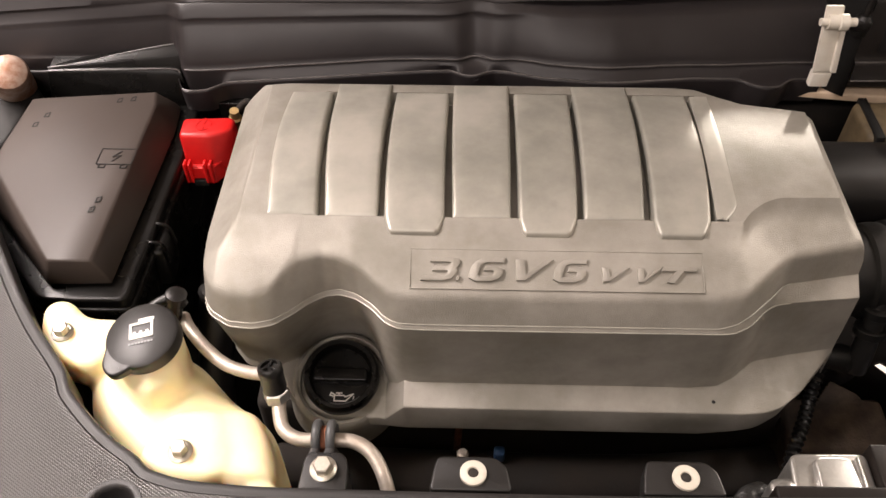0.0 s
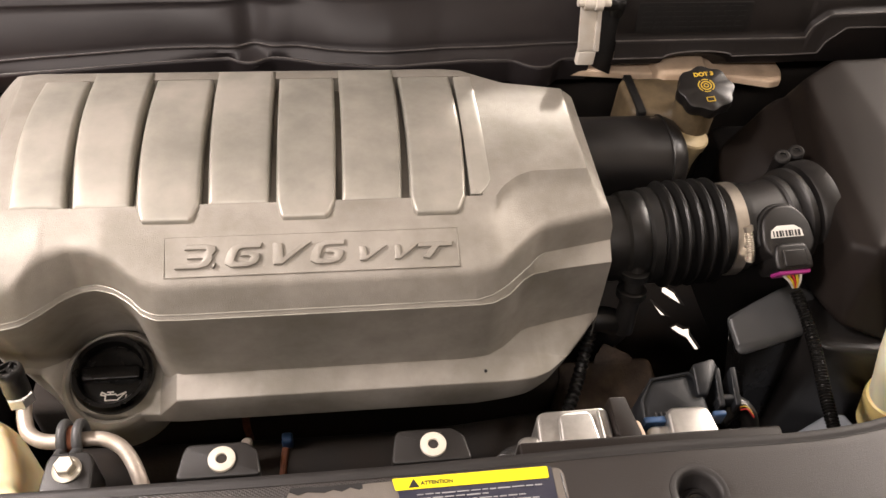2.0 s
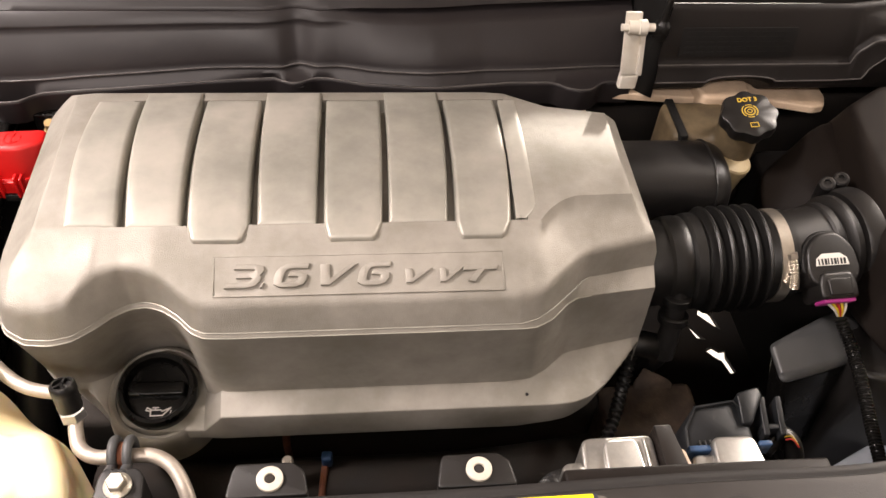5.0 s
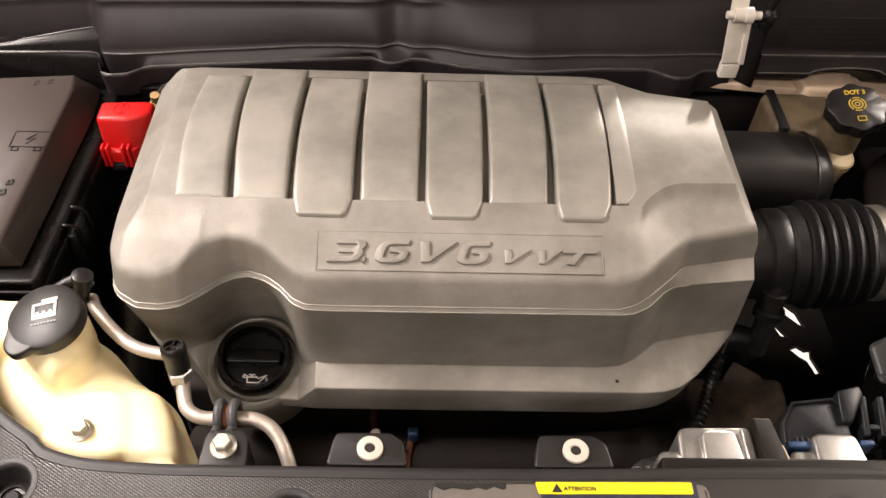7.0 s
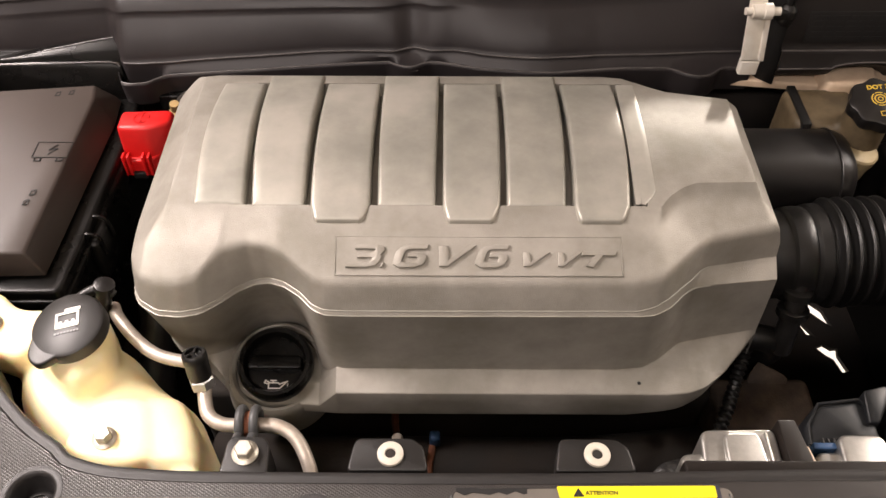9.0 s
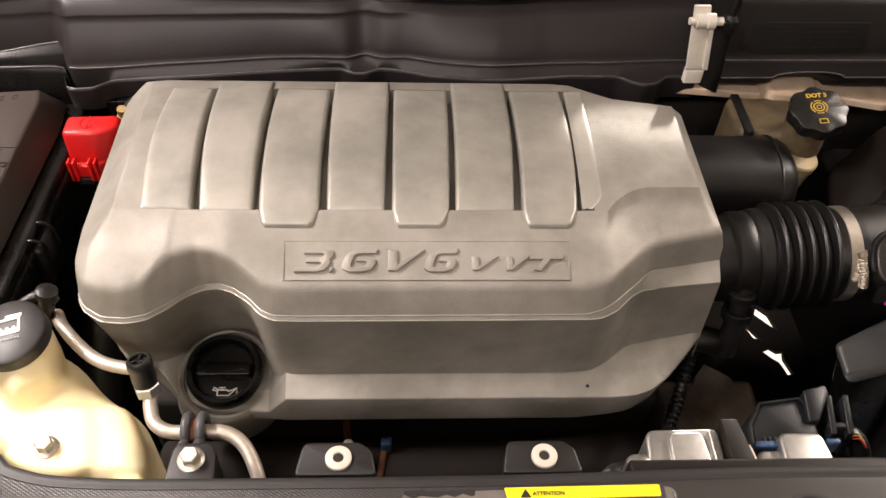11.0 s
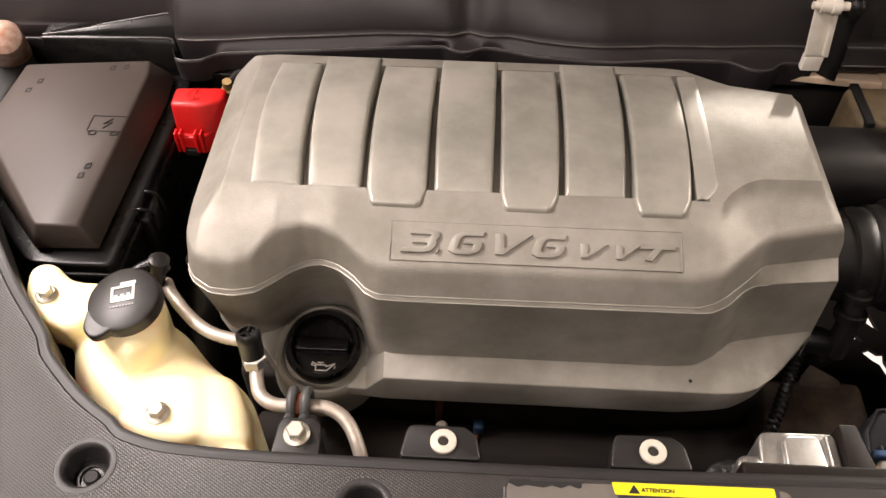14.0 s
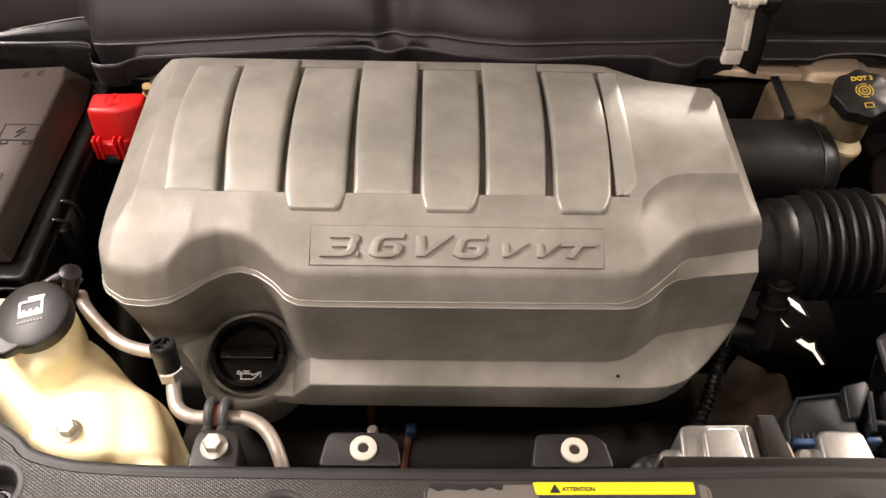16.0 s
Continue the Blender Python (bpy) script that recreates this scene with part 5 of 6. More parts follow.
part("stud", lathe([(0.0045, -0.016), (0.0045, -0.008), (0.008, -0.008), (0.008, 0.004), (0.0095, 0.005), (0.0095, 0.014), (0.005, 0.016), (0.005, 0.024), (0, 0.024)], (0.421, 0.823, 1.046), (1, 0, 0), 16), M_STRAP, bracket)
rod = thing("prop_rod", (0.464, 0.85, 1.04), "thin black hood prop rod rising from the cowl", "rod")
part("rod", tube([(0.462, 0.842, 1.035), (0.466, 0.838, 1.12), (0.49, 0.82, 1.45), (0.52, 0.80, 1.80)], 0.0042), M_BLACK, rod)
part("grommet", lathe([(0.010, -0.01), (0.010, 0.008), (0.007, 0.012), (0.0045, 0.014)], (0.462, 0.842, 1.03), (0.05, -0.1, 1), 20), M_RUBBER, rod)
part("retainer", box(0.440, 0.470, 0.832, 0.845, 1.028, 1.040, 0.003), M_BLACK, rod)

strut = thing("strut_tower_nut", (-0.535, 0.80, 0.95), "round scuffed metal strut tower cap", "strut tower")
part("dome", lathe([(0.024, -0.05), (0.024, 0.004), (0.022, 0.009), (0.016, 0.012), (0.010, 0.0135), (0, 0.014)], (-0.558, 0.829, 0.956), (0.3, -0.5, 0.8), 32), M_NUT, strut)
part("strut_seat", slab([(-0.66, 0.74), (-0.545, 0.74), (-0.54, 0.86), (-0.66, 0.90)], 0.86, 0.915, 0.01, 0.02), M_DULL, strut)
mesh_hose = thing("braided_hose", (-0.54, 0.95, 1.0), "grey braided hose lying on the cowl", "hose")
part("hose", tube([(-0.60, 0.930, 0.990), (-0.545, 0.940, 1.006), (-0.50, 0.955, 1.022), (-0.45, 0.98, 1.045)], 0.013, ribs=(0.006, 0.0006)), M_ALU, mesh_hose)

# ---- right side: intake, air box, reservoirs ----
intake = thing("intake_hose", (0.5, 0.575, 0.86), "black ribbed rubber intake hose with a steel clamp", "intake hose")


def along(profile, p0, p1, n=48):
    d = Vector(p1) - Vector(p0)
    return lathe([(r, s * d.length) for r, s in profile], p0, d, n)


P0, P1 = (0.365, 0.574, 0.902), (0.556, 0.578, 0.910)
bell = [(0.045, 0.0), (0.047, 0.02), (0.0475, 0.29), (0.0510, 0.305), (0.0520, 0.36), (0.0512, 0.405), (0.0498, 0.415), (0.0535, 0.43), (0.0540, 0.485), (0.0500, 0.50)]
for k in range(5):
    c = 0.543 + 0.072 * k
    bell += [(0.0500, c - 0.031), (0.0525, c - 0.020), (0.0585, c - 0.011), (0.0600, c), (0.0585, c + 0.011), (0.0525, c + 0.020), (0.0500, c + 0.031)]
bell += [(0.0512, 0.872), (0.0512, 1.02)]
part("ribbed_hose", along(bell, P0, P1), M_RUBBER, intake)
part("clamp_band", along([(0.0515, 0.906), (0.0525, 0.907), (0.0528, 0.976), (0.0515, 0.977)], P0, P1), M_CLAMP, intake, "bright steel worm clamp band")
SCREW = [(0.5485, 0.541, 0.9445), (0.5495, 0.533, 0.939), (0.5505, 0.5255, 0.931), (0.551, 0.519, 0.921)]
part("clamp_screw", join(tube(SCREW, 0.0048, n=14, per=10, ribs=(0.0022, 0.0006)), lathe([(0.0066, 0), (0.0066, 0.006), (0.004, 0.007), (0, 0.007)], SCREW[0], (-0.2, 0.6, 0.7), 6),
                         box(0.5445, 0.5545, 0.527, 0.541, 0.931, 0.937, 0.002)), M_CLAMP, intake, "worm screw and housing of the clamp")
nip = thing("breather_elbow", (0.42, 0.53, 0.88), "black plastic breather elbow on the intake hose", "hose fitting")
part("elbow", tube([(0.385, 0.548, 0.915), (0.405, 0.545, 0.918), (0.424, 0.540, 0.918), (0.431, 0.532, 0.905), (0.431, 0.524, 0.885), (0.431, 0.518, 0.86), (0.43, 0.51, 0.82)], [0.0085, 0.0085, 0.010, 0.0105, 0.011, 0.012, 0.012], n=16), M_BLACK, nip)
for z, y, r in ((0.897, 0.528, 0.0155), (0.873, 0.522, 0.0165)):
    part("collar", lathe([(r - 0.003, -0.006), (r, -0.004), (r, 0.004), (r - 0.003, 0.006)], (0.431, y, z), (0, 0.3, 1), 24), M_RUBBER, nip)
part("lower_hose", tube([(0.36, 0.53, 0.82), (0.39, 0.52, 0.832), (0.42, 0.518, 0.825), (0.432, 0.53, 0.79), (0.43, 0.55, 0.74)], 0.015, n=18), M_RUBBER, nip)

maf = thing("air_flow_meter", (0.61, 0.58, 0.86), "black plastic air flow meter tube with a sensor plug", "sensor")
Q0, Q1 = (0.550, 0.578, 0.910), (0.672, 0.598, 0.915)
part("tube", along([(0.047, 0.0), (0.047, 0.42), (0.050, 0.44), (0.050, 0.50), (0.047, 0.52), (0.047, 0.54), (0.054, 0.56), (0.056, 0.58), (0.056, 0.63), (0.051, 0.65), (0.051, 1.0)], Q0, Q1), M_BLACK, maf)
MAF = frame_at((0.5885, 0.542, 0.944), (1, 0.06, 0.0), (0.02, 0.80, 0.45))
part("sensor_housing", placed(slab([(-0.030, -0.020), (-0.026, 0.010), (-0.012, 0.026), (0.012, 0.027), (0.028, 0.010), (0.032, -0.018), (0.02, -0.032), (-0.02, -0.033)], -0.03, 0.008, 0.004, 0.010), MAF), M_BLACK, maf)
part("sensor_rim", placed(slab([(-0.033, -0.018), (-0.029, 0.012), (-0.013, 0.029), (0.013, 0.030), (0.031, 0.012), (0.035, -0.016)], -0.03, 0.002, 0.003, 0.010), MAF), M_DULL, maf)
lab = part("barcode_label", placed(slab([(-0.019, -0.007), (0.019, -0.007), (0.0175, 0.001), (0.010, 0.006), (-0.010, 0.006), (-0.0175, 0.001)], 0, 0.0006, 0.0002, seg=1), MAF @ Matrix.Translation((-0.001, -0.003, 0.0081))), M_WHITE, maf)
for k in range(9):
    part("bar_mark", placed(bar(-0.016 + 0.0036 * k, -0.0146 + 0.0036 * k + 0.0006 * (k % 3), -0.006, 0.0005, 0.0003), MAF @ Matrix.Translation((-0.001, -0.003, 0.0088))), M_INK, lab)
part("plug", placed(slab([(-0.0215, -0.046), (0.0215, -0.046), (0.0215, -0.030), (0.017, -0.017), (-0.017, -0.017), (-0.0215, -0.030)], -0.026, 0.012, 0.004, 0.006), MAF), M_BLACK, maf)
part("plug_clip", placed(slab(rect(-0.013, 0.013, -0.043, -0.024), 0.010, 0.0145, 0.002, 0.003), MAF), M_BLACK, maf)
part("plug_seal", placed(slab(rect(-0.0175, 0.0185, -0.0500, -0.0445), -0.012, 0.0080, 0.0015, 0.003), MAF), M_PURPLE, maf)
for k, mt in enumerate((M_WIRE_W, M_WIRE_Y, M_WIRE_R, M_WIRE_Y, M_WIRE_W)):
    a = MAF @ Vector((-0.010 + 0.0052 * k, -0.049, 0.000))
    b = Vector((0.5965 + 0.0012 * k, 0.4935, 0.9045))
    part("wire", tube([a, a.lerp(b, 0.5) + Vector((0, -0.0015, 0.002)), b], 0.0015, n=8), mt, maf)
loom = thing("wire_loom", (0.6, 0.4, 0.85), "black corrugated wire loom running to the front", "wiring loom")
part("loom", tube([(0.600, 0.491, 0.901), (0.606, 0.468, 0.889), (0.606, 0.44, 0.882), (0.603, 0.41, 0.876), (0.599, 0.38, 0.87), (0.594, 0.345, 0.866), (0.589, 0.30, 0.86)], 0.0064, ribs=(0.0034, 0.0007)), M_GLOSSBLK, loom)

airbox = thing("air_filter_box", (0.78, 0.62, 0.72), "large black plastic air filter box with a sloping ribbed lid", "air filter box")
part("lid", merged([hull([(0.920, 0.790, 0.992), (0.950, 0.768, 0.968), (0.742, 0.786, 0.990), (0.692, 0.758, 0.982), (0.745, 0.564, 0.983), (0.664, 0.484, 0.970), (0.641, 0.502, 0.961), (0.646, 0.556, 0.962),
                  (0.668, 0.80, 0.86), (0.640, 0.56, 0.86), (0.630, 0.495, 0.885), (0.645, 0.456, 0.880), (0.99, 0.62, 0.86), (0.985, 0.80, 0.86), (0.70, 0.44, 0.865)], 0.006, 2)], 0.0035, 6), M_LID, airbox, sharp=80)
part("shoulder", hull([(0.70, 0.772, 0.950), (0.664, 0.765, 0.945), (0.622, 0.70, 0.925), (0.634, 0.63, 0.925), (0.66, 0.60, 0.935), (0.600, 0.735, 0.890), (0.588, 0.665, 0.875), (0.622, 0.60, 0.83), (0.610, 0.74, 0.83), (0.70, 0.79, 0.83), (0.70, 0.60, 0.83)], 0.008, 4), M_LID, airbox)
part("lower_case", slab([(0.62, 0.44), (0.72, 0.425), (1.0, 0.60), (1.0, 0.81), (0.62, 0.81)], 0.66, 0.865, 0.006, 0.02), M_BLACK, airbox)
part("outlet_ring", lathe([(0.061, -0.02), (0.061, 0.0), (0.059, 0.003), (0.052, 0.003)], (0.634, 0.592, 0.9135), Vector(Q0) - Vector(Q1), 40), M_BLACK, airbox)
for ax, ay, az in ((0.622, 0.640, 0.958), (0.640, 0.645, 0.960)):
    part("screw_boss", lathe([(0.009, -0.045), (0.009, 0.004), (0.007, 0.006), (0.004, 0.006), (0.004, 0.003), (0, 0.003)], (ax, ay, az), (-0.25, -0.3, 0.9), 18), M_BLACK, airbox)
# raised ribs down the outer flank of the lid
RA, RB, RC, RD = Vector((0.745, 0.564, 0.983)), Vector((0.938, 0.777, 0.977)), Vector((0.70, 0.44, 0.865)), Vector((0.99, 0.62, 0.86))
out = (RB - RC).cross(RA - RD).normalized()
if out.x < 0:
    out = -out
folds = ((RA, RB, RC), (RB, RC, RD))
first = (RB - RA).cross(RC - RA)
if (RD - RA).dot(first) * out.dot(first) > 0:
    folds = ((RA, RB, RD), (RA, RC, RD))


def on_flank(p):
    steps = []
    for a, b, c in folds:
        n = (b - a).cross(c - a)
        steps.append((a - p).dot(n) / out.dot(n))
    return p + out * min(steps)


for k in range(13):
    f = 0.08 + 0.86 * k / 12
    top, low = RA.lerp(RB, f), RC.lerp(RD, 0.10 + 0.90 * f)
    part("lid_rib", tube([on_flank(top.lerp(low, 0.14 + 0.02 * (k % 3) + 0.07 * q)) for q in range(9)], [0.0003] + [0.0011] * 7 + [0.0003], n=6, smooth=False), M_LID, airbox)

smallbox = thing("relay_cover", (0.59, 0.47, 0.76), "black plastic relay cover box with rounded corners", "cover box")
# Top is the body's black plastic recoloured paler, as light catches it.
part("lit_top", hull([(0.534, 0.491, 0.866), (0.621, 0.529, 0.868), (0.648, 0.517, 0.868), (0.645, 0.478, 0.857), (0.536, 0.450, 0.856), (0.536, 0.490, 0.852), (0.62, 0.53, 0.852), (0.652, 0.516, 0.852), (0.648, 0.474, 0.843), (0.538, 0.447, 0.842)], 0.006, 5), M_RELAY, smallbox, "black cover top coloured paler as if lit, with a rounded edge")
part("body", hull([(0.538, 0.488, 0.855), (0.62, 0.527, 0.855), (0.648, 0.514, 0.855), (0.645, 0.477, 0.846), (0.540, 0.450, 0.846), (0.610, 0.50, 0.62), (0.66, 0.54, 0.62), (0.70, 0.50, 0.62), (0.70, 0.470, 0.62), (0.625, 0.445, 0.62)], 0.005, 4), M_GLOSSBLK, smallbox)
washer = thing("washer_filler", (0.665, 0.385, 0.82), "pale plastic washer fluid filler neck with a black flip cap", "washer filler")
part("neck", tube([(0.712, 0.398, 0.79), (0.700, 0.394, 0.83), (0.687, 0.392, 0.872), (0.672, 0.392, 0.92), (0.6685, 0.404, 0.972)], [0.0235, 0.0245, 0.0262, 0.0268, 0.028], n=36), M_NECK, washer)
part("neck_base", lathe([(0.027, -0.05), (0.0285, 0.0), (0.0275, 0.010), (0.024, 0.012)], (0.7005, 0.394, 0.828), (-0.28, -0.05, 1), 32), M_AMBER, washer, "amber stained neck base")
part("bottle", hull([(0.600, 0.40, 0.72), (0.70, 0.44, 0.74), (0.72, 0.34, 0.76), (0.61, 0.33, 0.74), (0.60, 0.40, 0.55), (0.70, 0.42, 0.55), (0.72, 0.34, 0.55), (0.61, 0.33, 0.55)], 0.008), M_BOTTLE, washer, "cloudy grey fluid bottle")
WC, WA = Vector((0.669, 0.408, 0.984)), Vector((-0.14, -0.14, 1)).normalized()
wf = frame_at(WC, Vector((1, 0, 0.14)), Vector((0.0, 1, 0.14)))
wcap = part("cap", lathe([(0.033, -0.012), (0.0362, -0.010), (0.0372, -0.001), (0.0362, 0.003), (0.0335, 0.0045), (0.0320, 0.0062), (0, 0.0066)], WC, WA, 44), M_BLACK, washer, "glossy black flip cap with washer symbol")
part("cap_tail", placed(slab([(-0.032, 0.008), (0.036, 0.008), (0.030, 0.036), (0.018, 0.051), (-0.002, 0.051), (-0.016, 0.038)], -0.010, 0.003, 0.003, 0.012), wf), M_BLACK, wcap)
part("cap_tongue", placed(slab(rect(-0.012, 0.010, -0.0465, -0.0345), -0.036, -0.001, 0.003, 0.004), wf), M_BLACK, wcap)
sym = [outline_bars([(-0.0078, 0.0095), (0.0, 0.0112), (0.0078, 0.0095), (0.0165, -0.0030), (0.008, -0.0062), (0.0, -0.0074), (-0.008, -0.0062), (-0.0165, -0.0030)], 0.0016, 0.0005),
       outline_bars([(-0.0085, 0.0058), (-0.006, 0.0072), (-0.004, 0.0056), (-0.002, 0.0074), (0.0, 0.0058), (0.002, 0.0074), (0.004, 0.0056), (0.006, 0.0072), (0.0085, 0.0058)], 0.0028, 0.00045, False)]
for y in (0.0140, 0.0030, 0.0, -0.0030):
    sym.append(placed(bar(-0.0010, 0.0010, -0.0008, 0.0008, 0.00055), pose(0, y, 0)))
for side in (-1, 1):
    for k in range(5):
        a = math.pi * (k + 0.5) / 5
        sym.append(placed(bar(-0.0014, 0.0014, -0.0007, 0.0007, 0.0005), pose(side * 0.0058 + 0.0052 * math.cos(a), -0.0100 - 0.0050 * math.sin(a), 0, 0, 0, 90 - math.degrees(a))))
part("washer_symbol", placed(join(*sym), wf @ pose(0, -0.005, 0.0066, 0, 0, -20)), M_WHITE, wcap)
part("book_symbol", placed(join(outline_bars([(-0.0042, 0), (0.0042, 0), (0.0042, 0.0050), (-0.0042, 0.0050)], 0.0011, 0.0005), bar(-0.0004, 0.0004, 0.0, 0.0050, 0.0005), bar(-0.003, -0.001, 0.0012, 0.0036, 0.0005)), wf @ pose(0.004, 0.014, 0.0066, 0, 0, -14)), M_WHITE, wcap)

brake = thing("brake_reservoir", (0.54, 0.76, 0.85), "dark cream brake fluid reservoir with a scalloped black cap", "fluid reservoir")
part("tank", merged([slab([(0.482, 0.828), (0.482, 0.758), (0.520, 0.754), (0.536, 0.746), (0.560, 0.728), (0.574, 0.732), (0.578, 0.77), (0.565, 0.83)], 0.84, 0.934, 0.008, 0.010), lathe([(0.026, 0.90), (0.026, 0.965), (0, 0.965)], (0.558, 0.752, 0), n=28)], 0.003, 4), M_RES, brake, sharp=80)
BA = Vector((-0.10, -0.22, 1)).normalized()
BC = Vector((0.557, 0.741, 0.974))
bcap = part("cap", lathe([(0.030, -0.008), (0.0325, -0.006), (0.0335, 0.004), (0.0325, 0.0095), (0.0300, 0.011), (0, 0.0115)], BC, BA, 96, wave=(8, 0.05)), M_BLACK, brake, "black scalloped cap with gold print")
bf = frame_at(BC, Vector((1, 0, 0.10)), Vector((0, 1, 0.22))) @ Matrix.Translation((0, 0, 0.0117))
part("cap_word", placed(lettering("DOT 3", 0.0082, 0.0004, 0, 1.0, 0.0003), bf @ Matrix.Translation((-0.0112, 0.0165, 0))), M_GOLD, bcap)


def ring_mark(r, w, h=0.0004, a0=0.0, a1=2 * math.pi):
    n = 32
    return solid(grid_mesh([[Vector((rr * math.cos(a), rr * math.sin(a), 0)) for rr in (r - w / 2, r + w / 2)] for a in np.linspace(a0, a1, n)]), h)


part("brake_symbol", placed(join(ring_mark(0.0068, 0.0016), ring_mark(0.0030, 0.0012), ring_mark(0.0105, 0.0014, a0=-0.9, a1=0.9), ring_mark(0.0105, 0.0014, a0=2.24, a1=4.04), ring_mark(0.0105, 0.0012, a0=1.1, a1=2.0), ring_mark(0.0105, 0.0012, a0=4.25, a1=5.1)), bf @ Matrix.Translation((0, 0.002, 0)) @ Matrix.Diagonal((0.88, 0.88, 1, 1))), M_GOLD, bcap)
part("book_symbol", placed(outline_bars([(-0.0045, 0), (0.0045, 0), (0.0045, 0.006), (-0.0045, 0.006)], 0.001, 0.0004), bf @ Matrix.Translation((0, -0.022, 0))), M_GOLD, bcap)
# Black strip laid on the tank in place of a dark gap.
part("dark_strip", box(0.488, 0.4985, 0.7535, 0.829, 0.86, 0.937, 0.0015), M_DULL, brake)
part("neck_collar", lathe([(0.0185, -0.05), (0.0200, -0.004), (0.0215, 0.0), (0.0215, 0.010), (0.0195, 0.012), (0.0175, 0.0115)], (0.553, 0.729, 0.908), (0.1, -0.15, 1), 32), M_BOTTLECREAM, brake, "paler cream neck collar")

duct = thing("resonator", (0.46, 0.70, 0.86), "smooth black plastic intake resonator chamber", "resonator")
rows = []
for x, k in ((0.33, 1.0), (0.40, 1.0), (0.47, 1.0), (0.505, 0.995), (0.518, 0.97), (0.527, 0.90), (0.532, 0.78), (0.534, 0.60), (0.5345, 0.35)):
    ring = []
    for q in range(40):
        a = 2 * math.pi * q / 40
        c, n = math.cos(a), math.sin(a)
        ring.append(Vector((x, 0.709 + 0.053 * k * math.copysign(abs(c) ** 0.8, c), 0.893 + 0.054 * k * math.copysign(abs(n) ** 0.8, n))))
    rows.append(ring)
part("chamber", rings_mesh(rows), M_BLACK, duct, sharp=60)
part("end_seam", tube([Vector((0.510, 0.709 + 0.0532 * math.copysign(abs(math.cos(a)) ** 0.8, math.cos(a)), 0.893 + 0.0542 * math.copysign(abs(math.sin(a)) ** 0.8, math.sin(a)))) for a in np.linspace(-0.6, math.pi + 0.6, 20)], 0.0014, n=6, smooth=False), M_BLACK, duct)

# castings by the radiator cover
cast = thing("control_unit", (0.30, 0.31, 0.93), "bright cast aluminium control unit housing with rounded lugs", "casting", group="aluminium castings behind the radiator cover")
part("housing", slab([(0.270, 0.286), (0.273, 0.326), (0.278, 0.331), (0.336, 0.332), (0.336, 0.286)], 0.90, 0.960, 0.003, 0.007), M_ALU, cast)
part("lug", join(slab(rect(0.254, 0.292, 0.286, 0.312), 0.90, 0.955, 0.004, 0.010), lathe([(0.007, 0.0), (0.007, 0.0045), (0.005, 0.006), (0, 0.006)], (0.266, 0.300, 0.955), n=18)), M_ALU, cast)
part("raised_panel", slab([(0.288, 0.292), (0.290, 0.3265), (0.321, 0.327), (0.324, 0.292)], 0.95, 0.9655, 0.0025, 0.008, taper=0.001), M_ALU, cast)
part("panel_rib", box(0.3255, 0.3275, 0.29, 0.327, 0.95, 0.9635, 0.0008), M_ALU, cast)
part("gasket", box(0.284, 0.327, 0.282, 0.295, 0.94, 0.9610, 0.002), M_DULL, cast)
part("divider", hull([(0.337, 0.336, 0.968), (0.352, 0.336, 0.968), (0.337, 0.290, 0.970), (0.358, 0.288, 0.970), (0.337, 0.338, 0.90), (0.356, 0.338, 0.90), (0.337, 0.285, 0.90), (0.360, 0.285, 0.90)], 0.0015), M_LID, cast)
part("base_strip", box(0.250, 0.475, 0.276, 0.296, 0.94, 0.9745, 0.003), M_LID, cast)
cast2 = thing("control_unit", (0.40, 0.31, 0.93), "bright cast aluminium control unit housing with rounded lugs", "casting", group="aluminium castings behind the radiator cover")
part("housing", slab([(0.388, 0.288), (0.392, 0.334), (0.432, 0.334), (0.438, 0.288)], 0.90, 0.950, 0.0035, 0.009, taper=0.001), M_ALU, cast2)
part("lug", slab(rect(0.373, 0.396, 0.288, 0.320), 0.90, 0.9425, 0.003, 0.007), M_ALU, cast2)
part("lug", slab(rect(0.434, 0.452, 0.288, 0.314), 0.90, 0.940, 0.004, 0.007), M_BRACKET, cast2)
part("end_block", slab([(0.356, 0.290), (0.357, 0.322), (0.366, 0.324), (0.371, 0.290)], 0.90, 0.950, 0.003, 0.006), M_BRACKET, cast2)
plug = thing("wiring_plug", (0.42, 0.37, 0.88), "smoked black wiring plug with a blue lock", "connector")
part("plug_body", hull([(0.386, 0.362, 0.912), (0.399, 0.381, 0.918), (0.440, 0.386, 0.918), (0.450, 0.368, 0.914), (0.452, 0.335, 0.908), (0.386, 0.336, 0.906), (0.384, 0.34, 0.85), (0.455, 0.34, 0.85), (0.392, 0.380, 0.85), (0.455, 0.385, 0.85)], 0.003), M_GLASSBLK, plug)
part("plug_rim", tube([(0.386, 0.344, 0.911), (0.388, 0.362, 0.914), (0.400, 0.380, 0.920), (0.439, 0.385, 0.920), (0.446, 0.374, 0.918)], 0.0015, n=8, smooth=False), M_GLASSBLK, plug)
part("plug_lever", hull([(0.442, 0.362, 0.918), (0.452, 0.362, 0.918), (0.468, 0.388, 0.924), (0.466, 0.397, 0.926), (0.443, 0.391, 0.926), (0.442, 0.362, 0.89), (0.452, 0.362, 0.89), (0.468, 0.390, 0.89), (0.443, 0.391, 0.89)], 0.002), M_GLASSBLK, plug)
for k in range(4):
    part("grip_slot", box(0.397 + 0.005 * k, 0.399 + 0.005 * k, 0.3350, 0.350, 0.905, 0.9125, 0.0006), M_INK, plug)
part("blue_lock", box(0.372, 0.392, 0.322, 0.328, 0.925, 0.9445, 0.0015), M_BLUEPLUG, plug)
part("blue_lock", box(0.438, 0.450, 0.326, 0.331, 0.925, 0.9425, 0.0015), M_BLUEPLUG, plug)
